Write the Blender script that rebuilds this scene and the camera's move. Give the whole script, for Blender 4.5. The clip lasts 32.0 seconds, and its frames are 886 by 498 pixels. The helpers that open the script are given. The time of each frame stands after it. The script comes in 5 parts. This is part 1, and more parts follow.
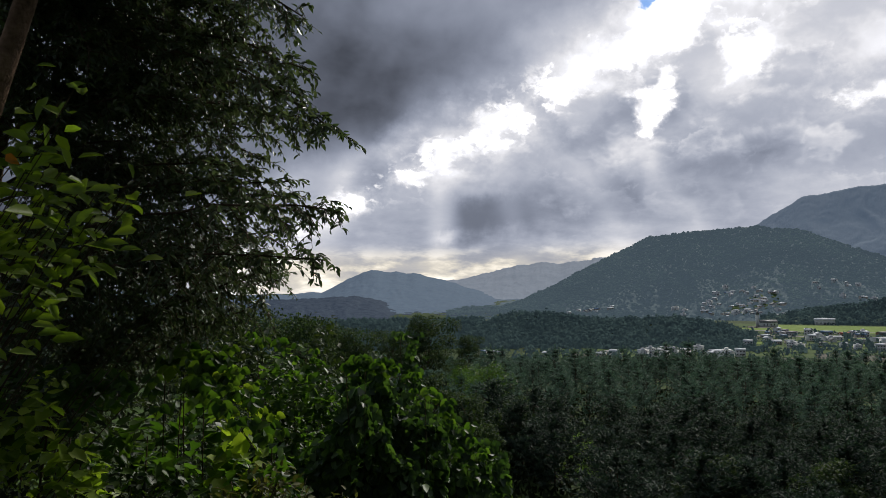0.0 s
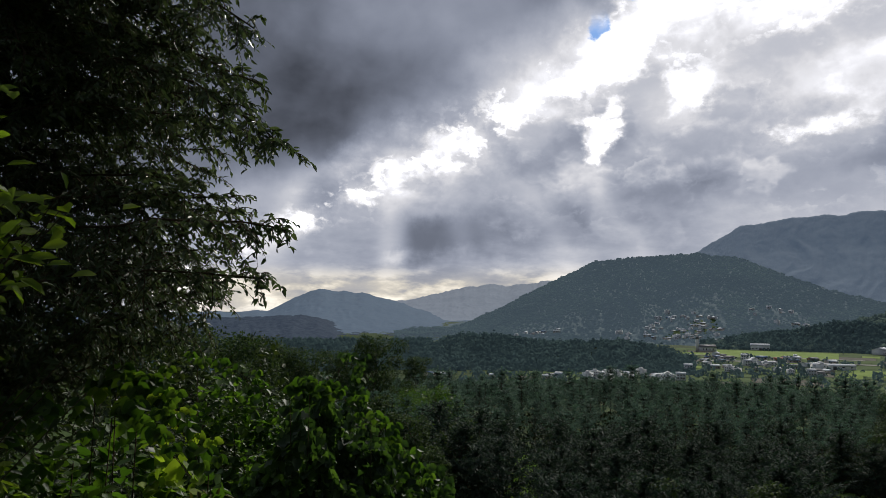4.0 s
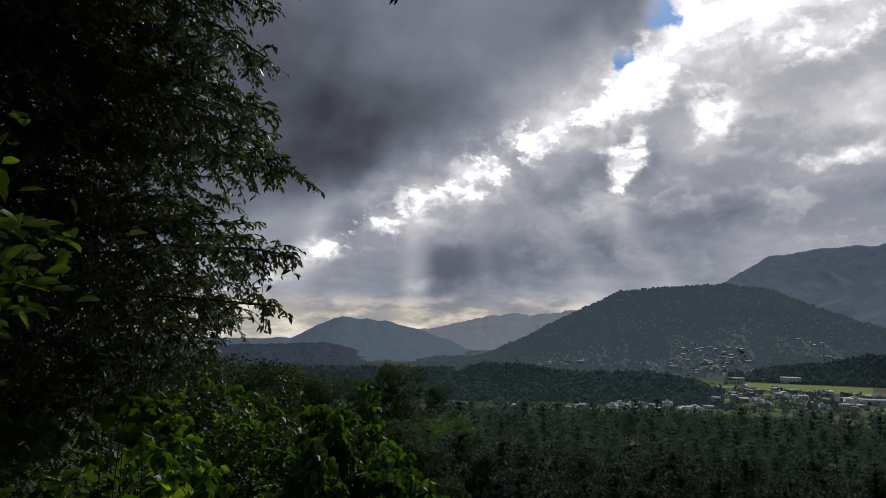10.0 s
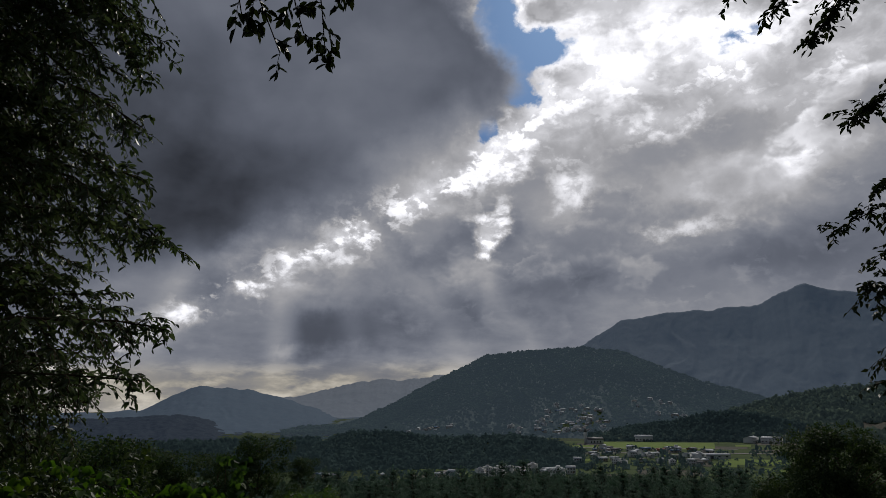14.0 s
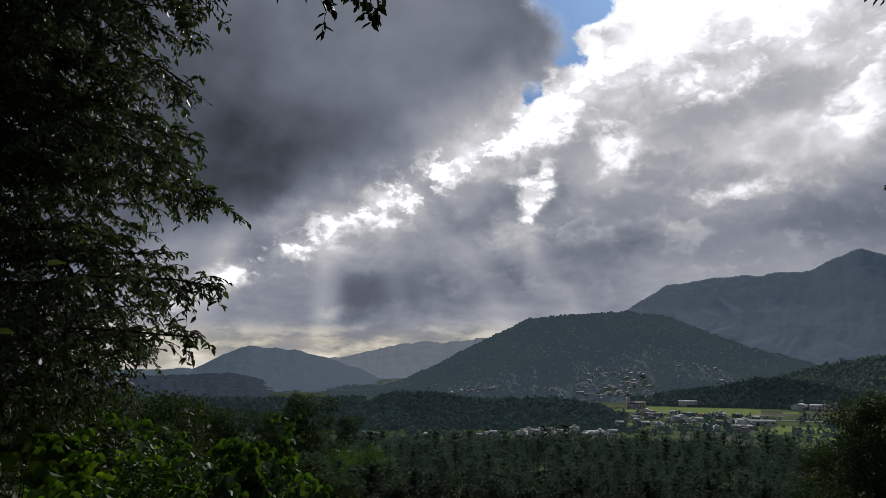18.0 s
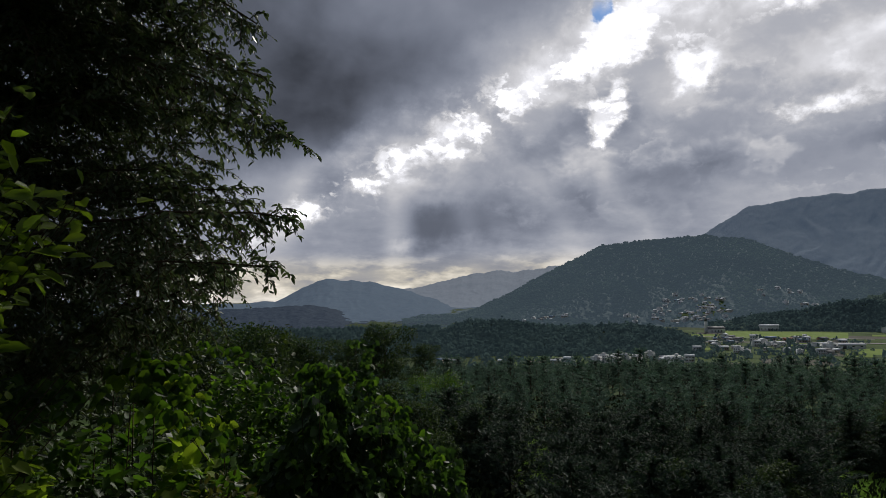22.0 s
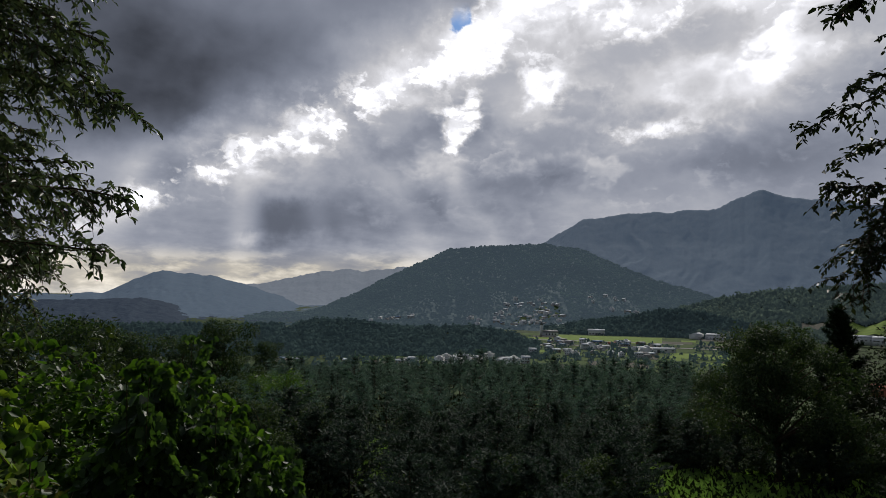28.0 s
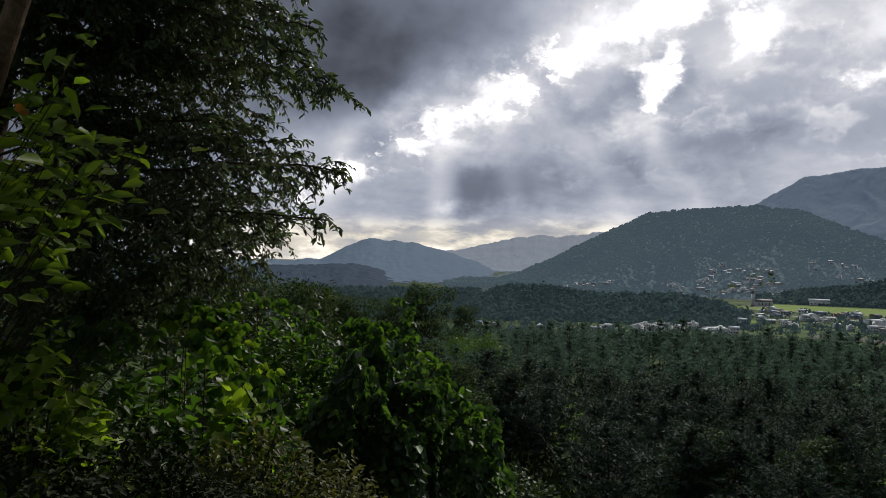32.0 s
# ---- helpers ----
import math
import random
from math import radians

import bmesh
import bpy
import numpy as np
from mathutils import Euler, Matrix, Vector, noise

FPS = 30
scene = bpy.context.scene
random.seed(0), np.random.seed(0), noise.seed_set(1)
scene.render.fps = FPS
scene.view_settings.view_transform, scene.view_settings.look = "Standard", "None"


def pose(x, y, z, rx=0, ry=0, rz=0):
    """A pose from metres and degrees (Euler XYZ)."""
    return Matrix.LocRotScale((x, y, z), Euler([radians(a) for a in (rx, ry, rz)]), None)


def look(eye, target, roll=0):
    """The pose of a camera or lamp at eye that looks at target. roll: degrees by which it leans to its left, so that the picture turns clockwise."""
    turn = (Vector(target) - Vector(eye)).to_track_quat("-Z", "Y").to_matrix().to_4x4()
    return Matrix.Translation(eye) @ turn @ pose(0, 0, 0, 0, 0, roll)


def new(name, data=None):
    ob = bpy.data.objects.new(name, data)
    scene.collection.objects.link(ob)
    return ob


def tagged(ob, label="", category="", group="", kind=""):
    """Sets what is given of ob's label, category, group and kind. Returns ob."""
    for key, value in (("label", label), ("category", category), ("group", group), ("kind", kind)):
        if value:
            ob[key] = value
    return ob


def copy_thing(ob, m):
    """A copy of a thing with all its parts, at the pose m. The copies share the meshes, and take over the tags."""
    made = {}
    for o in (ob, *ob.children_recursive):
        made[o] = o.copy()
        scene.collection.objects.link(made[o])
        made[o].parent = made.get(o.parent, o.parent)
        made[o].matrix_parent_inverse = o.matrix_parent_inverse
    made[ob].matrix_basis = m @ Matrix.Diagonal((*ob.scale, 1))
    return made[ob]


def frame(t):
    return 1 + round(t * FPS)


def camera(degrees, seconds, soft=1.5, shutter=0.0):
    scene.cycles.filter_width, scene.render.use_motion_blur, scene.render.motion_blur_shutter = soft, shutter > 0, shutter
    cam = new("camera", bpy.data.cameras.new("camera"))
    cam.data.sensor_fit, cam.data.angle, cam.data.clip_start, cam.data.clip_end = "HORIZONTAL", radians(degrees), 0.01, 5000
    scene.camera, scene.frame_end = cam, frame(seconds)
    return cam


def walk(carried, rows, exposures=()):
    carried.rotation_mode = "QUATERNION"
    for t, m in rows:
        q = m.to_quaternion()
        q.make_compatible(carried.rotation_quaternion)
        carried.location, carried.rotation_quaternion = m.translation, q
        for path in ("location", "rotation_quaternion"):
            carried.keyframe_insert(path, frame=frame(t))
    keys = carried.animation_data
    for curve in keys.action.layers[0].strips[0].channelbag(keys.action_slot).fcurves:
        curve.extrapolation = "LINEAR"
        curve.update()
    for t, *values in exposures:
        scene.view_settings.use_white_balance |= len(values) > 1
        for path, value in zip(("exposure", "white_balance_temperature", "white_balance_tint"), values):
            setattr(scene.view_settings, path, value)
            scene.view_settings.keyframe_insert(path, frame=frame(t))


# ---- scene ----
# ------------------------------------------------------------------ camera and walk
EYE_Z = 70.0
cam = camera(66.9, 32.0, soft=0.7)
# seconds, eye offset x, y, z in metres, heading clockwise from north, tilt up, lean in degrees
PATH = [
    (0, -0.01, 0.033, -0.003, -5.26, 2.81, -0.8),
    (0.5, -0.012, 0.043, -0.002, -5.29, 2.9, -0.95),
    (1, -0.021, 0.054, 0.001, -5.04, 3.03, -0.92),
    (1.5, -0.018, 0.055, -0.002, -4.03, 1.45, -0.8),
    (2, -0.007, 0.033, -0.001, -4.61, 1.69, -1.44),
    (2.5, -0.017, 0.057, 0.001, -4.53, 2.33, -1.07),
    (3, -0.017, 0.079, 0.002, -2.98, 3.58, -0.7),
    (3.5, -0.024, 0.102, 0.008, -0.63, 4.63, 0.19),
    (5.5, -0.011, 0.062, 0.008, -3.03, 4.07, 0.66),
    (6, -0.01, 0.046, 0.008, -3.37, 4.13, 0.97),
    (6.5, -0.012, 0.04, 0.005, -3.78, 3.78, 1.47),
    (7, -0.007, 0.023, 0.005, -3.86, 3.58, 1.57),
    (7.5, -0.007, -0.008, 0.002, -4.43, 3.14, 2.14),
    (8, 0.075, 0.19, -0.001, -4.03, 3.49, 1.91),
    (8.5, 0.1, 0.24, -0.003, -4.18, 7.08, 1.06),
    (9, 0.11, 0.235, -0.001, -1.9, 9.59, 1.01),
    (9.5, 0.11, 0.23, 0.004, -1.34, 9.82, 0.85),
    (10, 0.06, 0.14, 0.01, -2.95, 6.95, 0.8),
    (10.5, 0.022, -0.07, 0.03, -3.9, 6.03, 0.71),
    (11, 0.017, -0.02, 0.035, -4.07, 6.29, 0.77),
    (11.5, 0.008, 0.005, 0.043, -4.16, 6.86, 0.67),
    (12, 0.003, 0.01, 0.043, -4.42, 7.02, 1.12),
    (12.5, -0.003, 0.026, 0.034, 1.85, 8.94, 0.09),
    (13, 0.009, 0.037, 0.03, 6.78, 11.97, -0.54),
    (13.5, 0.019, 0.04, 0.042, 10.8, 13.28, -0.82),
    (14, 0.018, -0.016, 0.029, 8.28, 12.47, -0.61),
    (14.5, 0.007, 0.006, 0.022, 1.7, 9.63, -0.15),
    (15, 0.001, 0.011, 0.017, -0.67, 8.26, -0.22),
    (15.5, -0.005, 0.023, 0.013, -2.31, 7.27, -0.92),
    (17.5, -0.019, 0.034, 0.013, -0.74, 5.96, -0.48),
    (18, -0.01, 0.018, 0.017, 4.56, 9.38, 0.21),
    (18.5, 0.02, -0.008, 0.023, 9.72, 13.71, 0.14),
    (19, 0.031, -0.003, 0.03, 14.7, 18.47, -1.6),
    (19.5, 0.01, -0.027, 0.023, 17.78, 20.25, -2.43),
    (20, 0.011, -0.025, 0.018, 14.15, 15.48, -2.76),
    (20.5, 0.004, 0.015, 0.008, 9.23, 11.11, -2.69),
    (21, 0.002, 0.016, 0.006, 5.01, 8.47, -1.96),
    (21.5, -0.001, -0.003, -0.007, 1.16, 5.69, -1.52),
    (22, 0, -0.016, -0.011, -1.49, 3.47, -0.99),
    (22.5, 0.005, -0.042, -0.022, -4.33, 2.07, -0.71),
    (23, 0.005, -0.068, -0.027, -6.25, 0.72, -0.4),
    (23.5, -0.012, -0.025, -0.027, -7.19, 0.07, 0.19),
    (24, -0.014, -0.004, -0.025, -6.58, -0.42, 0.38),
    (24.5, -0.019, 0.012, -0.02, -5.7, -0.25, 0.67),
    (26.5, -0.025, 0.025, -0.028, 1.32, 0.74, 1.54),
    (27, -0.021, 0.038, -0.029, 4.81, 1.74, 0.24),
    (27.5, -0.014, 0.044, -0.027, 7.96, 2.63, 0.51),
    (28, -0.009, 0.036, -0.031, 11.28, 3.43, 1.03),
    (28.5, -0.006, 0.024, -0.028, 14.19, 3.73, 0.75),
    (29, -0.005, 0.007, -0.024, 12.52, 4.8, 0.6),
    (29.5, -0.007, 0.016, -0.029, 6.98, 3.76, 0.34),
    (30, -0.008, 0.005, -0.034, 2.84, 2.32, -0.05),
    (30.5, -0.003, -0.013, -0.037, 0.09, 1.69, -0.34),
    (31, -0.007, -0.012, -0.038, -2.32, 0.82, 1.06),
    (31.5, -0.01, -0.002, -0.042, -3.27, -0.31, 2.49),
    (32, -0.018, -0.022, -0.041, -5.14, 0.25, 0.89),
]
ROWS = []
for t, ex, ey, ez, head, tilt, lean in PATH:
    eye = Vector((ex, ey, EYE_Z + ez))
    a, b = radians(head), radians(tilt)
    way = Vector((math.sin(a) * math.cos(b), math.cos(a) * math.cos(b), math.sin(b)))
    ROWS.append((t, look(eye, eye + way, lean)))
EXPOSURES = [(0, 0.70), (3, 0.64), (5, 0.5), (7, 0.42), (8, 0.38), (9, 0.15), (10, 0.1), (11, 0.24), (12, 0.26), (13, -0.3), (14, -0.46), (15, -0.06), (18, -0.02), (19, -0.5), (20, -0.74), (21, -0.32), (22, 0.22), (23, 0.62), (24, 0.74), (26.5, 0.48), (28, 0.24), (30, 0.28), (32, 0.66)]
walk(cam, ROWS, EXPOSURES)

# ------------------------------------------------------------------ world and sun
SUN_AZ, SUN_EL = 24.0, 36.0
sun = new("sun", bpy.data.lights.new("sun", "SUN"))
sun.data.energy, sun.data.angle, sun.data.color = 2.0, radians(8), (1.0, 0.95, 0.87)
sa, se = radians(SUN_AZ), radians(SUN_EL)
SUN_DIR = Vector((math.sin(sa) * math.cos(se), math.cos(sa) * math.cos(se), math.sin(se)))
sun.matrix_world = look(SUN_DIR * 300, (0, 0, 0))


class Num:
    """A number in a node tree, with arithmetic."""

    def __init__(self, tree, s):
        self.tree, self.s = tree, s

    def op(self, kind, *others):
        n = self.tree.nodes.new("ShaderNodeMath")
        n.operation = kind
        for slot, v in zip(n.inputs, (self, *others)):
            if isinstance(v, Num):
                self.tree.links.new(v.s, slot)
            else:
                slot.default_value = v
        return Num(self.tree, n.outputs[0])

    def __add__(self, o):
        return self.op("ADD", o)

    def __sub__(self, o):
        return self.op("SUBTRACT", o)

    def __mul__(self, o):
        return self.op("MULTIPLY", o)

    def __truediv__(self, o):
        return self.op("DIVIDE", o)

    def step(self, lo, hi):
        n = self.tree.nodes.new("ShaderNodeMapRange")
        n.interpolation_type = "SMOOTHSTEP"
        n.inputs["From Min"].default_value, n.inputs["From Max"].default_value = lo, hi
        self.tree.links.new(self.s, n.inputs["Value"])
        return Num(self.tree, n.outputs["Result"])

    def toward(self, goal, share):
        """This number mixed toward goal."""
        if isinstance(goal, Num):
            gap = goal - self
        else:
            gap = self.op("SUBTRACT", 0.0)
            gap = Num(self.tree, (self * -1.0 + goal).s)
        return share.op("MULTIPLY_ADD", gap, self)


def vec_op(tree, kind, a, *others):
    n = tree.nodes.new("ShaderNodeVectorMath")
    n.operation = kind
    for slot, v in zip(n.inputs, (a, *others)):
        if isinstance(v, bpy.types.NodeSocket):
            tree.links.new(v, slot)
        else:
            slot.default_value = v
    return n


def noise_node(tree, coords, scale, detail=6.0, rough=0.55, distort=0.0, kind="FBM"):
    n = tree.nodes.new("ShaderNodeTexNoise")
    n.noise_type = kind
    n.inputs["Scale"].default_value, n.inputs["Detail"].default_value = scale, detail
    n.inputs["Roughness"].default_value, n.inputs["Distortion"].default_value = rough, distort
    tree.links.new(coords, n.inputs["Vector"])
    return n


def build_sky():
    """Broken evening cloud: a dark bank, a bright torn rim, one blue gap and shafts of light under it."""
    world = bpy.data.worlds.new("sky")
    scene.world = world
    world.use_nodes = True
    tree = world.node_tree
    tree.nodes.clear()
    out, bg = tree.nodes.new("ShaderNodeOutputWorld"), tree.nodes.new("ShaderNodeBackground")
    tree.links.new(bg.outputs[0], out.inputs[0])
    coord = tree.nodes.new("ShaderNodeTexCoord").outputs["Generated"]
    way = vec_op(tree, "NORMALIZE", coord).outputs[0]
    xyz = tree.nodes.new("ShaderNodeSeparateXYZ")
    tree.links.new(way, xyz.inputs[0])
    x, y, z = (Num(tree, s) for s in xyz.outputs)
    az = x.op("ARCTAN2", y) * 57.29578
    el = z.op("ARCSINE") * 57.29578

    def pair(a, b):
        n = tree.nodes.new("ShaderNodeCombineXYZ")
        tree.links.new(a.s, n.inputs[0])
        tree.links.new(b.s, n.inputs[1])
        return n.outputs[0]

    # the cloud layer seen from below: a plane overhead
    lift = z.op("MAXIMUM", 0.0) + 0.34
    plane = pair(x / lift, y / lift)

    def ragged(scale, wide, tall, rough):
        """Azimuth and elevation, torn by noise."""
        rgb = tree.nodes.new("ShaderNodeSeparateColor")
        tree.links.new(noise_node(tree, way, scale, 9.0, rough).outputs["Color"], rgb.inputs[0])
        return az + (Num(tree, rgb.outputs[0]) - 0.5) * wide, el + (Num(tree, rgb.outputs[1]) - 0.5) * tall

    wa, we = ragged(9.0, 8.0, 5.5, 0.60)
    warped = pair(wa, we)
    ta, te = ragged(22.0, 3.2, 2.6, 0.62)
    torn = pair(ta, te)

    def blob(ca, ce, ra, re, lean=0.0, src=warped):
        if lean:
            turn = tree.nodes.new("ShaderNodeVectorRotate")
            turn.rotation_type = "Z_AXIS"
            turn.inputs["Center"].default_value = (ca, ce, 0)
            turn.inputs["Angle"].default_value = -radians(lean)
            tree.links.new(src, turn.inputs["Vector"])
            src = turn.outputs[0]
        m = vec_op(tree, "MULTIPLY_ADD", src, (1 / ra, 1 / re, 0), (-ca / ra, -ce / re, 0)).outputs[0]
        d = Num(tree, vec_op(tree, "DOT_PRODUCT", m, m).outputs["Value"])
        return (d * -1.0).op("EXPONENT")

    # relief of the cloud, lit from the sun's side
    puff = Num(tree, noise_node(tree, plane, 2.3, 9.0, 0.58, 0.25).outputs["Fac"])
    fine = Num(tree, noise_node(tree, way, 15.0, 8.0, 0.6).outputs["Fac"])

    def billow(at, scale, detail, rough):
        """Heaped cloud: round cells inside a cloudy noise."""
        cell = tree.nodes.new("ShaderNodeTexVoronoi")
        cell.feature, cell.normalize = "F1", True
        cell.inputs["Scale"].default_value, cell.inputs["Detail"].default_value = scale * 1.5, 4.0
        cell.inputs["Roughness"].default_value = 0.55
        tree.links.new(at, cell.inputs["Vector"])
        n = Num(tree, noise_node(tree, at, scale, detail, rough).outputs["Fac"])
        return n * 0.72 + Num(tree, cell.outputs["Distance"]) * -0.42 + 0.30

    def heaps(scale, detail, rough, shift, place):
        """Density of a layer of heaped cloud, and how much less of it lies toward the sun."""
        bent = noise_node(tree, way, scale * 1.7, 5.0, 0.5).outputs["Color"]
        bent = vec_op(tree, "MULTIPLY_ADD", bent, (0.35 / scale, 0.35 / scale, 0.35 / scale), place).outputs[0]
        at = vec_op(tree, "MULTIPLY_ADD", way, (1.0, 1.0, 1.5), bent).outputs[0]
        ahead = vec_op(tree, "ADD", at, tuple(SUN_DIR * shift)).outputs[0]
        thick = billow(at, scale, detail, rough)
        return thick, thick - billow(ahead, scale, detail, rough)

    heap, heap_lit = heaps(4.6, 6.0, 0.44, 0.036, (0.0, 0.0, 0.0))
    tuft, tuft_lit = heaps(12.0, 8.0, 0.55, 0.013, (3.1, 1.7, 0.4))
    high = el.step(3.0, 12.0) * 0.70 + 0.30
    # unseen cloud behind and overhead is darkened to dim the near foliage
    behind = y.step(0.75, -0.2)
    val = (puff - 0.5) * 0.50 + 0.27 + (behind + el.step(42.0, 60.0)).op("MINIMUM", 1.0) * -0.25

    # soft large forms: centre azimuth, elevation, half sizes, lean, radiance, share
    for ca, ce, ra, re, lean, goal, share in (
        (27, 29, 15, 9, 0, 0.78, 0.9),
        (26, 36, 10, 5, 0, 0.72, 0.8),
        (38, 19, 9, 5, 0, 0.36, 0.85),
        (31, 16.8, 6, 1.8, 0, 0.75, 0.65),
        (29, 13.0, 8, 1.6, 5, 0.26, 0.8),
        (24, 18.5, 6, 2.2, 15, 0.46, 0.6),
        (20, 23.2, 9, 2.6, 22, 0.95, 0.8),
        (10, 18.2, 7, 2.6, 32, 0.80, 0.8),
        (17.5, 17.5, 5, 3.5, 0, 0.46, 0.7),
        (46, 25, 8, 6, 0, 0.50, 0.8),
        (19, 9.7, 13, 2.6, 0, 0.15, 0.9),
        (34, 10.4, 9, 2.0, 0, 0.17, 0.8),
    ):
        val = val.toward(goal, blob(ca, ce, ra, re, lean) * share)
    for ca, ce, ra, re, lean, goal, share in (
        (5, 10.2, 9, 3.2, 22, 0.22, 0.85),
        (-8, 6.6, 7, 2.4, 15, 0.21, 0.8),
        (10, 5.8, 12, 2.0, 0, 0.16, 0.85),
        (-12, 3.6, 10, 2.0, 0, 0.17, 0.8),
        (14, 3.4, 8, 1.5, 0, 0.22, 0.7),
        (40, 7, 10, 3.0, 0, 0.26, 0.7),
    ):
        val = val.toward(goal, blob(ca, ce, ra, re, lean) * share)
    crest = te - (ta * 0.52 + 16.5)
    zone = (crest + 3.4) / 2.6
    zone = (zone * zone * -1.0).op("EXPONENT") * az.step(-12.0, 6.0)
    val = val.toward(0.46, zone * az.step(20.0, 12.0) * 0.6)
    # heaps with lit rims and grey bellies, torn finest near the rim and the gap
    torn_share = (zone + el.step(19.0, 25.0)).op("MINIMUM", 1.0) * 0.75 + 0.25
    for thick, lit, dim, glow, share in ((heap, heap_lit, 0.58, 0.80, high), (tuft, tuft_lit, 0.44, 1.10, high * torn_share)):
        body = thick.step(0.45, 0.485)
        belly = thick.step(0.44, 0.62)
        val = val * ((body * 0.12 - belly * dim + 0.16) * share + 1.0)
        val = val + body * (belly * -0.8 + 1.0) * lit.step(0.0, 0.07) * share * (val * glow + 0.05)
    # grey puffs with clear outlines in the bright cloud
    for ca, ce, ra, re, lean, goal in ((22.8, 15.5, 3.0, 1.5, 8, 0.20), (16.6, 16.6, 2.2, 2.4, 10, 0.30), (12.4, 19.0, 1.5, 0.9, 0, 0.28), (27.0, 19.5, 2.6, 1.2, 10, 0.30), (18.0, 20.6, 1.8, 1.2, 0, 0.36), (33.5, 20.5, 3.5, 1.6, 5, 0.30), (7.0, 14.2, 2.2, 1.3, 20, 0.27), (20.5, 12.8, 3.5, 1.3, 0, 0.20)):
        val = val.toward(goal, (blob(ca, ce, ra, re, lean, torn) + (fine - 0.5) * 0.5 + (tuft - 0.47) * 1.2).step(0.2, 0.85) * 0.7)
    # layers low over the hills, and the light between them
    bands = vec_op(tree, "MULTIPLY", way, (9.0, 9.0, 30.0)).outputs[0]
    layer = Num(tree, noise_node(tree, bands, 1.2, 7.0, 0.58).outputs["Fac"])
    val = val * ((layer - 0.5) * el.step(9.0, 4.0) * 0.9 + 1.0)
    low = el.step(3.6, 1.4) * el.step(-3.0, 0.2) * az.step(-34.0, -18.0) * az.step(22.0, 7.0)
    val = val + low * layer.step(0.44, 0.62) * 0.22
    val = val + blob(-4.5, 3.9, 1.6, 0.5, 10, torn) * 0.14

    # the dark bank and its rim
    edge = we - (wa * 0.52 + 16.5)
    side = (ta + (te - 28.0).op("MAXIMUM", 0.0) * 0.62) * -1.0 + 13.4 + (heap - 0.47) * 16.0
    bank = edge.step(-2.4, 2.2) * side.step(-2.2, 3.0)
    rim = (crest + 2.9) / 1.15
    rim = (rim * rim * -1.0).op("EXPONENT") * side.step(-6.0, 0.0) * (az.step(-16.0, 6.0) * 0.55 + 0.45)
    tear = fine.step(0.40, 0.62)
    val = val + rim * (tuft_lit.step(-0.01, 0.06) * 1.1 + tear * 0.4) * 0.55
    # bright scraps below the rim
    for ca, ce, ra, re, lean, amount in (
        (12.9, 13.8, 1.0, 1.9, -14, 1.3),
        (12.2, 12.2, 0.8, 0.8, 0, 1.1),
        (13.2, 20.4, 2.6, 1.5, 25, 1.0),
        (6.6, 17.2, 1.6, 1.0, 25, 1.0),
        (-1.4, 13.5, 2.0, 0.8, 15, 1.0),
        (1.6, 14.0, 0.9, 0.8, 0, 0.8),
        (-7.6, 8.8, 1.3, 0.7, 20, 0.9),
        (-13.2, 6.6, 1.2, 0.5, 25, 0.55),
        (28.2, 13.3, 2.0, 0.5, 6, 0.55),
        (19.4, 17.2, 1.0, 1.3, 20, 0.7),
        (28.0, 21.8, 3.5, 1.0, 10, 0.6),
        (0.0, 11.4, 0.8, 0.25, 15, 0.6),
    ):
        val = val + (blob(ca, ce, ra * 1.7, re * 1.6, lean, torn) + (tuft - 0.47) * 3.2 + (fine - 0.5) * 1.6).step(0.46, 1.45) * blob(ca, ce, ra * 2.4, re * 2.4, lean).step(0.0, 0.8) * (tuft_lit.step(-0.04, 0.07) * 0.6 + 0.3) * amount
    core = el.step(34.0, 20.0) * -0.055 + 0.134
    broad = Num(tree, noise_node(tree, way, 3.4, 4.0, 0.5, 0.3).outputs["Fac"])
    dark = core + (puff - 0.5) * 0.07 + (broad - 0.5) * 0.26 + (heap - 0.47) * 0.22 + edge.step(5.5, -1.0) * (broad.step(0.40, 0.58) * 0.6 + 0.4) * 0.15
    val = val.toward(dark, bank)
    # the dark patch beside the shaft; painted shafts fan from a view-fitted point
    fan = (az + 5.5) / (el * -1.0 + 36.0)
    flat = (wa * -0.12 + we) - 5.55
    flat = (flat * flat * -0.36).op("EXPONENT")
    val = val.toward(0.085, (flat + (fine - 0.5) * 0.4).step(0.1, 1.0) * fan.step(0.02, 0.075) * wa.step(6.0, -1.5) * 0.9)
    near = el.step(14.0, 8.0)
    for place, width, amount in ((-0.30, 0.05, 0.10), (-0.005, 0.032, 0.08), (0.20, 0.035, 0.045), (0.34, 0.03, -0.02), (0.46, 0.04, 0.055), (0.56, 0.03, -0.03), (0.66, 0.04, 0.05)):
        off = (fan - place) / width
        val = val + (off * off * -1.0).op("EXPONENT") * near * amount
    val = val.op("MAXIMUM", 0.035).op("MINIMUM", 1.25)

    # colour: blue-grey in the shade, cream in the light low down
    shade = val.step(0.07, 0.42)
    tint = tree.nodes.new("ShaderNodeMix")
    tint.data_type = "RGBA"
    tree.links.new(shade.s, tint.inputs["Factor"])
    tint.inputs["A"].default_value, tint.inputs["B"].default_value = (0.86, 0.96, 1.24, 1), (0.985, 0.985, 1.04, 1)
    warm = tree.nodes.new("ShaderNodeMix")
    warm.data_type = "RGBA"
    tree.links.new((low * shade * 0.9).s, warm.inputs["Factor"])
    tree.links.new(tint.outputs["Result"], warm.inputs["A"])
    warm.inputs["B"].default_value = (1.0, 0.92, 0.78, 1)
    cloud = vec_op(tree, "SCALE", warm.outputs["Result"])
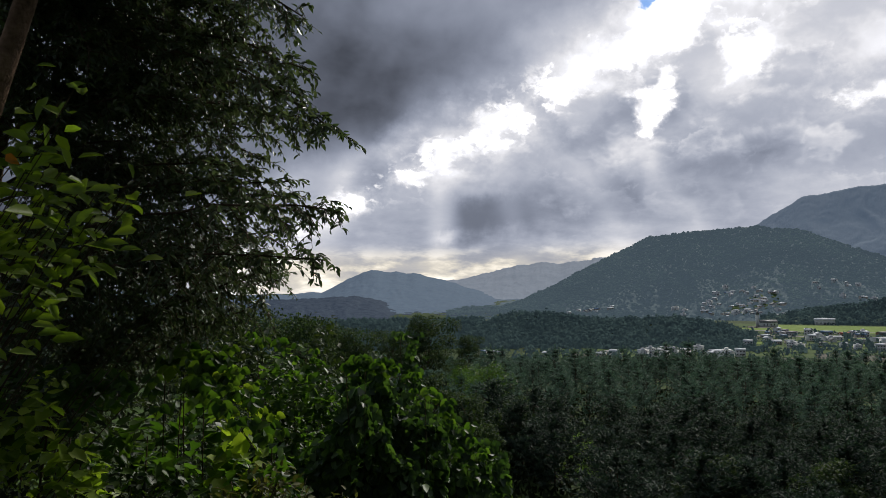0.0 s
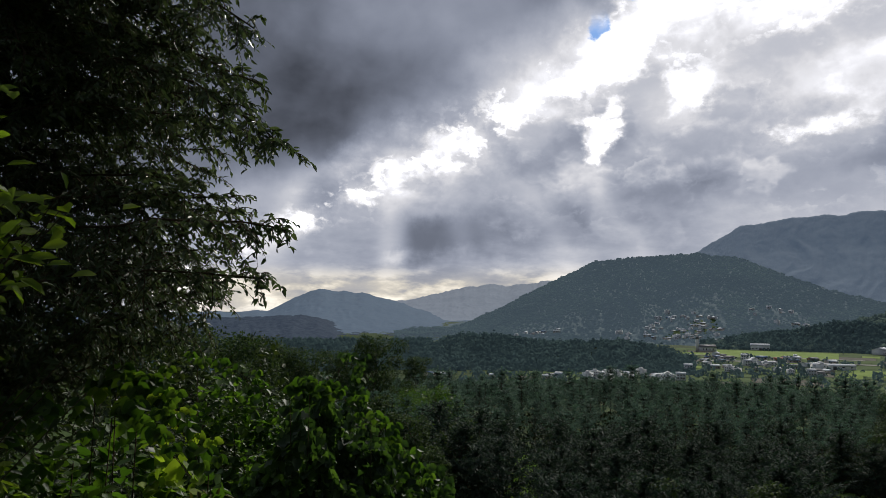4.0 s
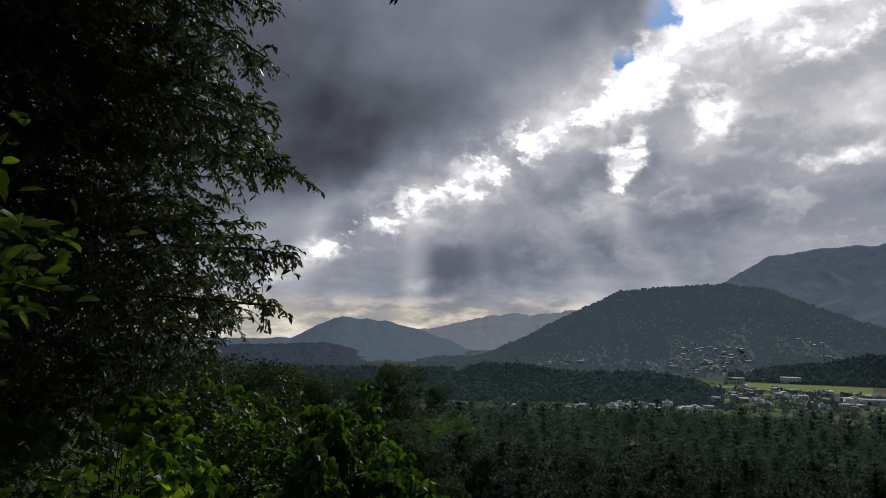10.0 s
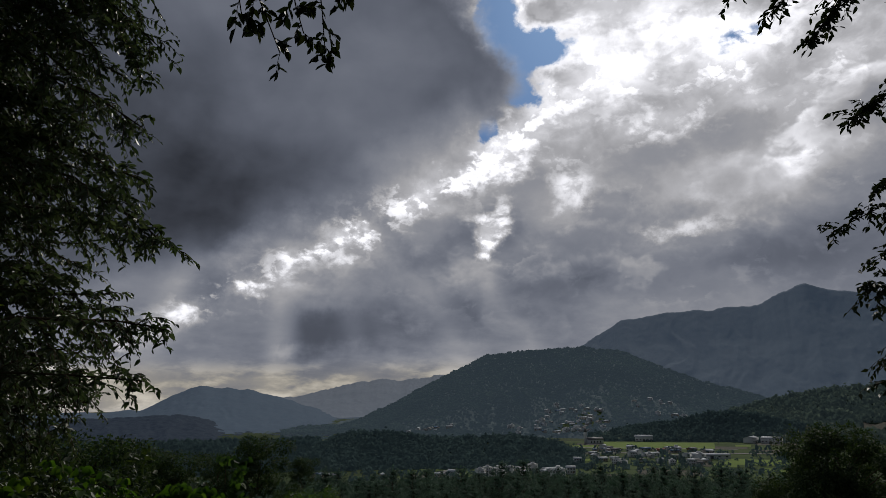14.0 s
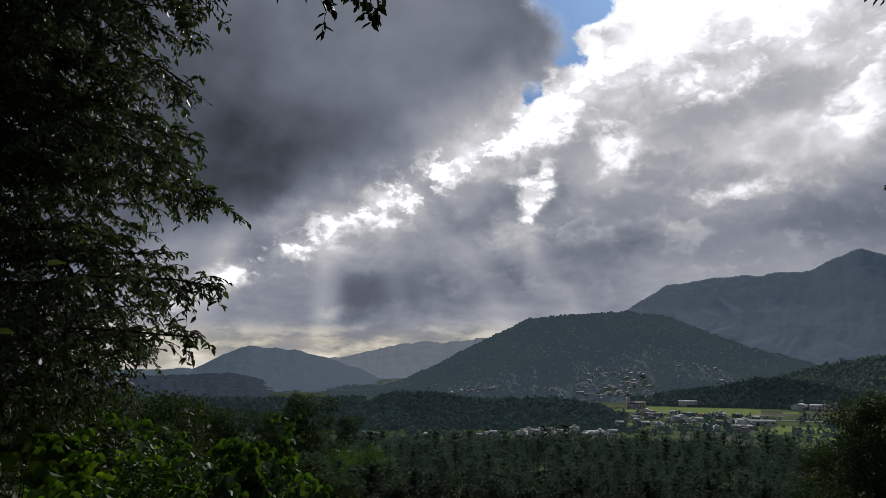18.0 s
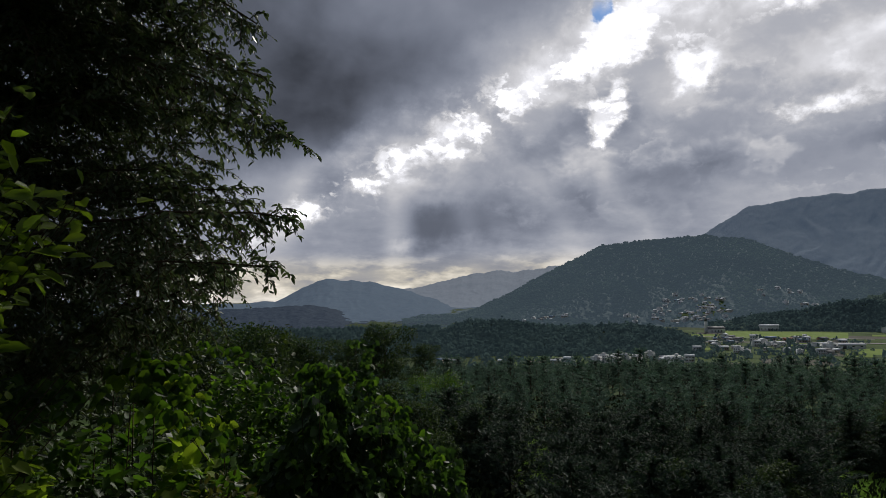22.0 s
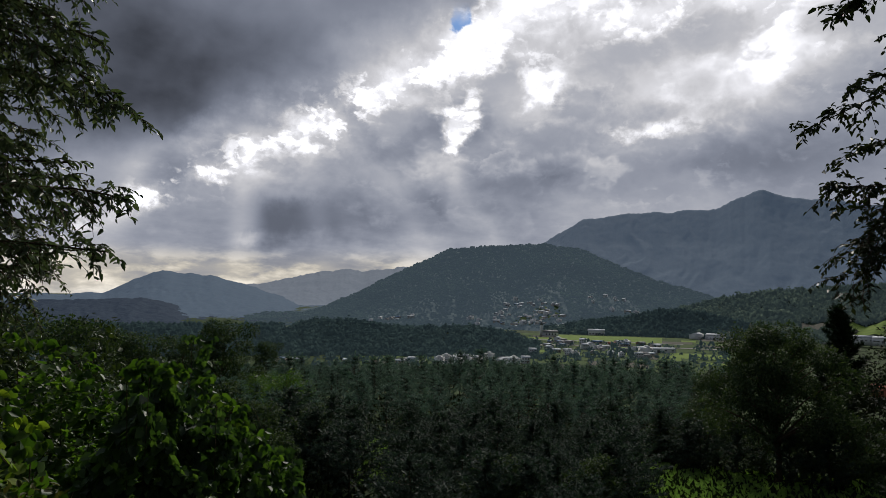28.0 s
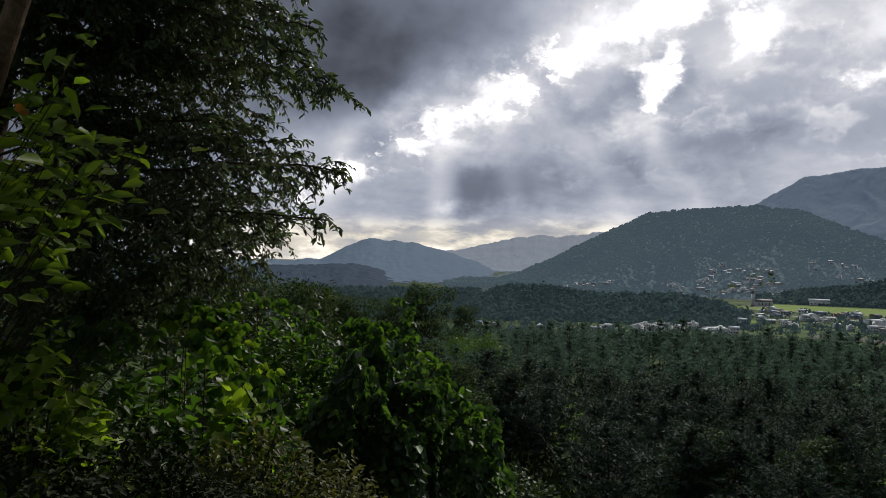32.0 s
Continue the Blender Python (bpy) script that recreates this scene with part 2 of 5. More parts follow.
    # clear sky in the gap, with the cloud's torn lit edge round it
    clear = tree.nodes.new("ShaderNodeTexSky")
    clear.sky_type, clear.sun_disc = "NISHITA", False
    clear.sun_elevation, clear.sun_rotation = radians(SUN_EL), radians(SUN_AZ)
    clear_dim = vec_op(tree, "MULTIPLY", clear.outputs[0], (0.0135, 0.0235, 0.041)).outputs[0]
    gap = blob(15.5, 42.5, 10.0, 6.5, 0, torn) + blob(13.4, 31.5, 2.3, 4.8, 0, torn) + blob(16.6, 29.0, 3.2, 1.6, 0, torn) + blob(15.4, 25.4, 2.6, 1.9, 0, torn) + blob(12.2, 22.4, 1.5, 1.8, -20, torn)
    gap = gap + blob(24, 28.6, 6, 1.5, 0, torn) * 0.55 + blob(36, 27.3, 5, 1.3, 0, torn) * 0.55
    gap = gap + (fine - 0.5) * 0.7 + (tuft - 0.5) * -2.2 + (heap - 0.5) * -0.7
    open_sky = bank.step(0.9, 0.1)
    lining = gap.step(0.05, 0.42) * side.step(0.5, -3.0) * el.step(20.0, 23.0)
    val = val + lining * 0.45
    gap = gap.step(0.44, 0.72) * open_sky
    tree.links.new(val.s, cloud.inputs["Scale"])
    mix = tree.nodes.new("ShaderNodeMix")
    mix.data_type = "RGBA"
    tree.links.new(gap.s, mix.inputs["Factor"])
    tree.links.new(cloud.outputs[0], mix.inputs["A"])
    tree.links.new(clear_dim, mix.inputs["B"])
    tree.links.new(mix.outputs["Result"], bg.inputs["Color"])
    bg.inputs["Strength"].default_value = 1.22


build_sky()


# ------------------------------------------------------------------ materials
def material(name):
    m = bpy.data.materials.new(name)
    m.use_nodes = True
    t = m.node_tree
    return m, t, t.nodes["Principled BSDF"], t.nodes["Material Output"]


def ramp(tree, fac, stops):
    r = tree.nodes.new("ShaderNodeValToRGB")
    els = r.color_ramp.elements
    while len(els) < len(stops):
        els.new(0.5)
    for e, (p, c) in zip(els, stops):
        e.position, e.color = p, (*c, 1)
    tree.links.new(fac, r.inputs[0])
    return r.outputs[0]


def leaf_material(name, dark, mid, light, through_colour, share=0.4, rough=0.42, gloss=0.4, grain=0.6, lump=1.1, depth=0.9):
    """Leaves: each one its own green, glossy above, light coming through."""
    m, t, p, out = material(name)
    geo = t.nodes.new("ShaderNodeNewGeometry")
    where = t.nodes.new("ShaderNodeTexCoord").outputs["Object"]
    patch = Num(t, noise_node(t, where, lump, 3.0).outputs["Fac"])
    fac = Num(t, geo.outputs["Random Per Island"]) * grain + (patch - 0.3) * depth
    col = ramp(t, fac.s, ((0.0, dark), (0.45, mid), (0.95, light)))
    t.links.new(col, p.inputs["Base Color"])
    p.inputs["Roughness"].default_value = rough
    p.inputs["Specular IOR Level"].default_value = gloss
    glow = t.nodes.new("ShaderNodeBsdfTranslucent")
    tint = vec_op(t, "MULTIPLY", col, through_colour).outputs[0]
    t.links.new(tint, glow.inputs["Color"])
    mix = t.nodes.new("ShaderNodeMixShader")
    mix.inputs[0].default_value = share
    t.links.new(p.outputs[0], mix.inputs[1])
    t.links.new(glow.outputs[0], mix.inputs[2])
    t.links.new(mix.outputs[0], out.inputs[0])
    return m


def surface(name, stops, scale, rough=0.85, bump=0.3, detail=6.0, fine=8.0, distance=0.05, glow=None):
    """A rough natural or built surface, varied at two scales."""
    m, t, p, out = material(name)
    where = t.nodes.new("ShaderNodeTexCoord").outputs["Object"]
    big = Num(t, noise_node(t, where, scale, detail).outputs["Fac"])
    small = Num(t, noise_node(t, where, scale * fine, 4.0, 0.65).outputs["Fac"])
    fac = big * 0.6 + small * 0.4
    t.links.new(ramp(t, fac.s, stops), p.inputs["Base Color"])
    p.inputs["Roughness"].default_value = rough
    p.inputs["Specular IOR Level"].default_value = 0.06
    b = t.nodes.new("ShaderNodeBump")
    b.inputs["Strength"].default_value, b.inputs["Distance"].default_value = bump, distance
    t.links.new((big * 0.4 + small * 0.6).s, b.inputs["Height"])
    t.links.new(b.outputs[0], p.inputs["Normal"])
    # faint emission that stands in for haze on distant slopes
    if glow:
        p.inputs["Emission Color"].default_value = (*glow, 1)
        p.inputs["Emission Strength"].default_value = 1.0
    return m


M_GROUND = surface("meadow_soil", ((0.3, (0.020, 0.028, 0.012)), (0.5, (0.035, 0.058, 0.017)), (0.7, (0.065, 0.11, 0.026))), 0.35, 0.9, 0.5, 6, 9, 0.08)
M_GRASS = leaf_material("grass", (0.10, 0.18, 0.05), (0.18, 0.29, 0.075), (0.27, 0.38, 0.11), (1.2, 1.4, 0.7), 0.4, 0.6)
M_TREE = leaf_material("bough_leaf", (0.036, 0.053, 0.030), (0.072, 0.100, 0.055), (0.155, 0.185, 0.105), (1.25, 1.4, 0.75), 0.22, 0.42, 0.3)
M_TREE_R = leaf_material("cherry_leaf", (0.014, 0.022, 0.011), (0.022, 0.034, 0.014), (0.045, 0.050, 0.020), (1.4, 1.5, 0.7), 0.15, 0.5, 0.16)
M_VINE = leaf_material("vine_leaf", (0.018, 0.034, 0.018), (0.036, 0.066, 0.030), (0.115, 0.18, 0.055), (1.7, 2.1, 0.6), 0.32, 0.45, 0.16)
M_YELLOW = leaf_material("young_leaf", (0.022, 0.045, 0.015), (0.046, 0.088, 0.024), (0.115, 0.17, 0.045), (1.7, 2.1, 0.45), 0.44, 0.45, 0.2)
# Brighter copy of the yellow-green leaf; light on the leaves is in its colour.
M_BRIGHT = leaf_material("lit_toned_leaf", (0.08, 0.13, 0.028), (0.17, 0.235, 0.042), (0.28, 0.34, 0.065), (1.5, 1.75, 0.45), 0.5, 0.45, 0.2)
M_SHRUB = leaf_material("shrub_leaf", (0.018, 0.032, 0.014), (0.033, 0.054, 0.020), (0.072, 0.095, 0.034), (1.5, 1.6, 0.6), 0.22, 0.5, 0.2)
M_DRY = leaf_material("dull_leaf", (0.030, 0.034, 0.014), (0.062, 0.070, 0.026), (0.15, 0.155, 0.055), (1.5, 1.5, 0.6), 0.30, 0.55, 0.12)
M_WOODLEAF = leaf_material("woodland_leaf", (0.016, 0.029, 0.017), (0.034, 0.057, 0.030), (0.085, 0.115, 0.050), (1.4, 1.6, 0.6), 0.3, 0.6, 0.05)
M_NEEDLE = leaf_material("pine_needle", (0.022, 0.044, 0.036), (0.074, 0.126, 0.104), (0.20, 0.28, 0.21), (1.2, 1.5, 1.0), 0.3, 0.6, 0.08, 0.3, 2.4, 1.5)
# Darker needles: near young pines, and painted shade inside the pine crowns.
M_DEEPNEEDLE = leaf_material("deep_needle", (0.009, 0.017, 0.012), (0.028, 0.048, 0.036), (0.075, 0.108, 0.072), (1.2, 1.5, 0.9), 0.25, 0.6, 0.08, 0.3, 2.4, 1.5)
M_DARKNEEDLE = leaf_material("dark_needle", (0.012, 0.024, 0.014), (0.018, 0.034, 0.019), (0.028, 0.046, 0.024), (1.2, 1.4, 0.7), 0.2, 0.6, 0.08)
# Leaf colour darkened to stand in for shade that the lights don't cast.
M_SHADE = leaf_material("painted_shade_leaf", (0.010, 0.015, 0.008), (0.017, 0.026, 0.012), (0.034, 0.044, 0.020), (1.2, 1.3, 0.7), 0.12, 0.6, 0.05)
M_ORANGE = leaf_material("turned_leaf", (0.5, 0.2, 0.02), (0.55, 0.24, 0.03), (0.6, 0.28, 0.04), (1.2, 1.0, 0.4), 0.5, 0.45)
M_BARK = surface("bark", ((0.3, (0.035, 0.026, 0.018)), (0.55, (0.085, 0.062, 0.042)), (0.75, (0.15, 0.115, 0.08))), 6.0, 0.9, 0.9, 8, 6, 0.03)
M_REDBARK = surface("flaking_bark", ((0.3, (0.07, 0.045, 0.032)), (0.52, (0.19, 0.12, 0.08)), (0.75, (0.36, 0.24, 0.16))), 9.0, 0.85, 1.0, 8, 5, 0.02)
M_STALK = surface("dead_stalk", ((0.3, (0.13, 0.10, 0.07)), (0.5, (0.20, 0.16, 0.11)), (0.7, (0.28, 0.23, 0.16))), 8.0, 0.9, 0.4)
M_WOOD = surface("far_wood", ((0.3, (0.014, 0.026, 0.016)), (0.5, (0.026, 0.044, 0.026)), (0.7, (0.05, 0.075, 0.036))), 0.06, 0.95, 0.8, 8, 7, 3.0)
# Bluish base colours and glow on these four are painted haze.
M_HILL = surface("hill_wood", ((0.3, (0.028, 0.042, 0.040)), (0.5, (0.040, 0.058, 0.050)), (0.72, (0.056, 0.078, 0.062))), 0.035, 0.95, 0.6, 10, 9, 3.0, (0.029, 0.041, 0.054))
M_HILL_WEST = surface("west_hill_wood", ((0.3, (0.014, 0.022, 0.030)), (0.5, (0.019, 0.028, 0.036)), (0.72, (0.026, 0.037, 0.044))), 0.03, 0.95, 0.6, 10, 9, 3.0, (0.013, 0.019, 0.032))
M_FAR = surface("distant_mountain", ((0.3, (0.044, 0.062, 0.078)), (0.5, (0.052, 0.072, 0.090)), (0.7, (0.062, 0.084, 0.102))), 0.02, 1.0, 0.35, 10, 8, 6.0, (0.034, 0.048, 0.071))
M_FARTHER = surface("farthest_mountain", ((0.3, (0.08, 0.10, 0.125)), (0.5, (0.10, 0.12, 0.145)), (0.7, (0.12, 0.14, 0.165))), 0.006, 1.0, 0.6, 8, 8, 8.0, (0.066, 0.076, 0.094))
M_FIELD = surface("rice_field", ((0.3, (0.11, 0.17, 0.032)), (0.5, (0.15, 0.225, 0.042)), (0.7, (0.21, 0.28, 0.06))), 0.06, 0.9, 0.3, 6, 9, 0.2)
M_FIELD2 = surface("green_field", ((0.3, (0.035, 0.065, 0.018)), (0.5, (0.055, 0.095, 0.024)), (0.7, (0.085, 0.13, 0.032))), 0.05, 0.9, 0.3, 6, 9, 0.2)
M_SOIL = surface("yard_soil", ((0.3, (0.07, 0.068, 0.055)), (0.5, (0.10, 0.097, 0.078)), (0.7, (0.15, 0.14, 0.115))), 0.2, 0.9, 0.3)
M_ROAD = surface("lane", ((0.3, (0.20, 0.19, 0.18)), (0.5, (0.26, 0.25, 0.235)), (0.7, (0.33, 0.32, 0.30))), 0.3, 0.85, 0.2)
M_WHITE = surface("white_render", ((0.3, (0.62, 0.63, 0.62)), (0.5, (0.74, 0.75, 0.74)), (0.7, (0.82, 0.83, 0.82))), 0.4, 0.7, 0.15)
M_CREAM = surface("cream_render", ((0.3, (0.42, 0.39, 0.34)), (0.5, (0.52, 0.48, 0.42)), (0.7, (0.60, 0.56, 0.50))), 0.4, 0.8, 0.15)
M_BRICK = surface("brown_brick", ((0.3, (0.16, 0.10, 0.075)), (0.5, (0.22, 0.14, 0.10)), (0.7, (0.29, 0.19, 0.14))), 0.8, 0.85, 0.2)
M_SHEET = surface("pale_sheet_roof", ((0.3, (0.42, 0.45, 0.48)), (0.5, (0.55, 0.58, 0.61)), (0.7, (0.64, 0.66, 0.68))), 0.2, 0.65, 0.1)
M_ROOF = surface("grey_roof", ((0.3, (0.10, 0.105, 0.11)), (0.5, (0.16, 0.165, 0.17)), (0.7, (0.23, 0.23, 0.235))), 0.6, 0.6, 0.3)
M_ROOF_B = surface("blue_roof", ((0.3, (0.07, 0.12, 0.20)), (0.5, (0.10, 0.17, 0.27)), (0.7, (0.15, 0.23, 0.33))), 0.6, 0.55, 0.3)
M_ROOF_R = surface("red_roof", ((0.3, (0.16, 0.055, 0.035)), (0.5, (0.24, 0.08, 0.048)), (0.7, (0.32, 0.11, 0.065))), 0.6, 0.6, 0.3)
M_GLASS, _t, _p, _o = material("window_glass")
_p.inputs["Base Color"].default_value = (0.03, 0.035, 0.04, 1)
_p.inputs["Roughness"].default_value = 0.08


# ------------------------------------------------------------------ mesh helpers
def mesh_of(name, verts, faces, mat, smooth=False):
    """A mesh from arrays; faces: a list of (n, k) index arrays."""
    me = bpy.data.meshes.new(name)
    verts = np.asarray(verts, dtype=np.float32)
    groups = [np.asarray(f, dtype=np.int32) for f in faces if len(f)]
    total = [np.full(len(f), f.shape[1], dtype=np.int32) for f in groups]
    loops = np.concatenate([f.ravel() for f in groups])
    counts = np.concatenate(total)
    me.vertices.add(len(verts))
    me.vertices.foreach_set("co", verts.ravel())
    me.loops.add(len(loops))
    me.loops.foreach_set("vertex_index", loops)
    me.polygons.add(len(counts))
    me.polygons.foreach_set("loop_start", np.concatenate([[0], np.cumsum(counts)[:-1]]).astype(np.int32))
    if smooth:
        me.polygons.foreach_set("use_smooth", np.ones(len(counts), dtype=bool))
    me.update(calc_edges=True)
    me.validate()
    me.materials.append(mat)
    return me


def part(name, me, parent, label=""):
    ob = new(name, me)
    ob.parent = parent
    return tagged(ob, label) if label else ob


def thing(name, place, label, category, group="", kind=""):
    ob = new(name)
    ob.empty_display_size = 0.2
    ob.location = place
    return tagged(ob, label, category, group, kind)


def unit(v):
    return v / np.maximum(np.linalg.norm(v, axis=-1, keepdims=True), 1e-9)


LEAF_V = np.array([(0, 0, 0), (0.28, 0.46, 0.10), (0.68, 0.36, 0.07), (1, 0, -0.10), (0.68, -0.36, 0.07), (0.28, -0.46, 0.10)])
LEAF_F = np.array([(0, 3, 2, 1), (0, 5, 4, 3)])
DIAMOND_V = np.array([(0, 0, 0), (0.45, 0.45, 0.08), (1, 0, -0.08), (0.45, -0.45, 0.08)])
DIAMOND_F = np.array([(0, 3, 2, 1)])
HEART_V = np.array([(0, 0, 0), (-0.06, 0.34, 0.10), (0.30, 0.52, 0.10), (0.72, 0.30, 0.05), (1, 0, -0.12), (0.72, -0.30, 0.05), (0.30, -0.52, 0.10), (-0.06, -0.34, 0.10)])
HEART_F3 = np.array([(0, 4, 3, 2), (0, 6, 5, 4)])
HEART_F = np.array([(0, 4, 3, 2, 1), (0, 7, 6, 5, 4)])


def blades(P, D, U, L, W, tv=LEAF_V, tf=LEAF_F):
    """Leaves at P that point along D, their upper side toward U."""
    X = unit(D)
    Z = unit(U - (U * X).sum(1, keepdims=True) * X)
    Y = np.cross(Z, X)
    L, W = np.broadcast_to(L, len(P))[:, None, None], np.broadcast_to(W, len(P))[:, None, None]
    V = P[:, None] + tv[None, :, :1] * L * X[:, None] + tv[None, :, 1:2] * W * Y[:, None] + tv[None, :, 2:] * L * Z[:, None]
    F = (np.arange(len(P))[:, None, None] * len(tv) + tf[None]).reshape(-1, tf.shape[1])
    return V.reshape(-1, 3), F


def join(pieces):
    """Joins (verts, faces) pairs with the same number of corners."""
    vs, fs, n = [], [], 0
    for v, f in pieces:
        vs.append(v)
        fs.append(np.asarray(f) + n)
        n += len(v)
    return np.concatenate(vs), np.concatenate(fs)


def tube(points, r0, r1, sides=6):
    """A tapered round limb along points."""
    pts = np.asarray(points, float)
    n = len(pts)
    tang = unit(np.gradient(pts, axis=0))
    ref = np.array([0.31, 0.17, 0.93]) if abs(tang[0, 2]) < 0.8 else np.array([0.93, 0.2, 0.1])
    A = unit(np.cross(tang, ref))
    B = np.cross(tang, A)
    rad = np.linspace(r0, r1, n)
    ang = np.arange(sides) * 2 * np.pi / sides
    V = pts[:, None] + rad[:, None, None] * (np.cos(ang)[None, :, None] * A[:, None] + np.sin(ang)[None, :, None] * B[:, None])
    i, j = np.meshgrid(np.arange(n - 1), np.arange(sides), indexing="ij")
    F = np.stack([i * sides + j, i * sides + (j + 1) % sides, (i + 1) * sides + (j + 1) % sides, (i + 1) * sides + j], -1).reshape(-1, 4)
    return V.reshape(-1, 3), F


def bend(a, b, sag, n=7):
    """A curve from a to b, bowed by the vector sag."""
    s = np.linspace(0, 1, n)[:, None]
    return (1 - s) * np.asarray(a) + s * np.asarray(b) + 4 * s * (1 - s) * np.asarray(sag)


def polar(az, r, z=0.0):
    a = np.radians(az)
    return np.stack(np.broadcast_arrays(np.sin(a) * r, np.cos(a) * r, np.asarray(z, float)), -1)


def fbm(x, y, seed=0.0, octaves=5):
    """Fractal value noise in about -1 to 1."""
    def lattice(i, j):
        s = np.sin(i * 127.1 + j * 311.7 + seed * 74.7) * 43758.5453
        return s - np.floor(s)
    x, y = np.asarray(x, float), np.asarray(y, float)
    total, amp = 0.0, 0.5
    for k in range(octaves):
        i, j = np.floor(x), np.floor(y)
        u, v = x - i, y - j
        u, v = u * u * (3 - 2 * u), v * v * (3 - 2 * v)
        a, c = lattice(i, j) * (1 - u) + lattice(i + 1, j) * u, lattice(i, j + 1) * (1 - u) + lattice(i + 1, j + 1) * u
        total = total + amp * (a * (1 - v) + c * v - 0.5) * 2
        x, y, amp = x * 2.03 + 17.1, y * 2.03 - 9.2, amp * 0.5
    return total


def toward(az, el, dist):
    """The point at that azimuth, elevation and distance from the eye's resting place."""
    a, e = radians(az), radians(el)
    return np.array((math.sin(a) * math.cos(e) * dist, math.cos(a) * math.cos(e) * dist, EYE_Z + math.sin(e) * dist))


def wobble(x, y, s, seed=0.0):
    """Cheap smooth noise in about -1 to 1."""
    x, y = np.asarray(x) * s + seed * 7.3, np.asarray(y) * s - seed * 3.1
    return (np.sin(x * 1.7 + 1.3 * np.sin(y * 1.1)) + np.sin(y * 2.1 + 1.7 * np.sin(x * 0.7 + 2)) + 0.6 * np.sin(3.3 * x - 2.7 * y + np.sin(y * 3))) / 2.6


# ------------------------------------------------------------------ ground
SLOPE_R = (0, 2.2, 4, 7, 10, 20, 35, 60, 100, 150, 200, 300, 450, 600, 900, 6000)
SLOPE_Z = (68.4, 68.3, 67.3, 65.4, 64.0, 61.0, 59.3, 57.6, 54.5, 49.5, 42.5, 25.0, 6.0, 0.5, 0.0, 0.0)


def ground_z(x, y):
    x, y = np.asarray(x, float), np.asarray(y, float)
    r = np.hypot(x, y)
    z = np.interp(r, SLOPE_R, SLOPE_Z)
    back = np.clip(-y / np.maximum(r, 0.5) + 0.1, 0, 1)
    z = z + (68.4 + 0.10 * np.minimum(r, 400) - z) * back
    return z + wobble(x, y, 0.25) * np.clip((r - 2) * 0.02, 0, 0.25) + wobble(x, y, 0.04, 2) * np.clip((r - 15) * 0.01, 0, 0.7) * (r < 500)


def polar_sheet(name, azs, rs, height, mat):
    A, R = np.meshgrid(azs, rs, indexing="ij")
    x, y = np.sin(np.radians(A)) * R, np.cos(np.radians(A)) * R
    V = np.stack([x, y, height(A, R, x, y)], -1).reshape(-1, 3)
    n, m = A.shape
    i, j = np.meshgrid(np.arange(n - 1), np.arange(m - 1), indexing="ij")
    F = np.stack([i * m + j, i * m + j + 1, (i + 1) * m + j + 1, (i + 1) * m + j], -1).reshape(-1, 4)
    return new(name, mesh_of(name, V, [F], mat, True))


rings = np.concatenate([np.linspace(0.001, 12, 40), np.geomspace(12.5, 700, 90), np.geomspace(730, 4900, 20)])
spokes = np.concatenate([np.arange(-180, -60, 3.0), np.arange(-60, 70, 0.8), np.arange(70, 180.1, 3.0)])
spokes[-1] = 180.0
tagged(polar_sheet("ground", spokes, rings, lambda A, R, x, y: ground_z(x, y), M_GROUND),
       "grassy hillside that falls away to a flat valley floor", "ground", kind="structure")


def hill(name, crest, r_front, r_crest, r_back, mat, label, rough=0.08, step=0.25, rows=60, seed=1.0, inset=0.0, canopy=0.0, jag=0.0):
    """A hill by the line of its crest (azimuth, elevation) at one distance."""
    ca, ce = np.array([c[0] for c in crest], float), np.array([c[1] for c in crest], float)
    azs = np.arange(ca[0], ca[-1] + 0.01, step)
    # soften the line of the crest
    fine = np.interp(azs, ca, ce)
    k = np.hanning(9)
    fine = np.convolve(np.pad(fine, 4, mode="edge"), k / k.sum(), "valid")
    fine = fine + jag * fbm(azs * 0.9, azs * 0 + seed, seed + 5, 6)

    def height(A, R, x, y):
        top = EYE_Z + r_crest * np.tan(np.radians(np.interp(A, azs, fine))) - inset
        u = np.where(R < r_crest, (R - r_front) / (r_crest - r_front), (r_back - R) / (r_back - r_crest))
        u = np.clip(u, 0, 1)
        spur = fbm(x / 330.0, y / 330.0, seed) * 1.5
        # spurs that run down toward the valley, with gullies between them
        rib = 1 - np.abs(fbm(A * 0.42 + 0.8 * fbm(R / 260.0, A * 0.3, seed + 3, 2), R / 900.0, seed + 9, 4)) * 2.6
        spur = spur * 0.7 + (rib - 0.35) * 0.9
        shape = u ** 1.15 * (1 - 0.25 * (1 - u)) + spur * rough * np.sin(np.pi * u) * 1.4
        leafage = canopy * (fbm(x / 11.0, y / 11.0, seed + 2, 2) + 0.5 * fbm(x / 45.0, y / 45.0, seed + 4, 2))
        return np.maximum(top, 2.0) * np.clip(shape, 0, 1.0) - 3.0 * (1 - u) + leafage

    rs = np.concatenate([np.linspace(r_front, r_crest, rows), np.linspace(r_crest, r_back, 8)[1:]])
    ob = polar_sheet(name, azs, rs, height, mat)
    tagged(ob, label, "hill", kind="structure")

    def at(az, r):
        x, y = np.sin(np.radians(az)) * r, np.cos(np.radians(az)) * r
        return np.stack([x, y, height(np.asarray(az, float), np.asarray(r, float), x, y)], -1)

    return at


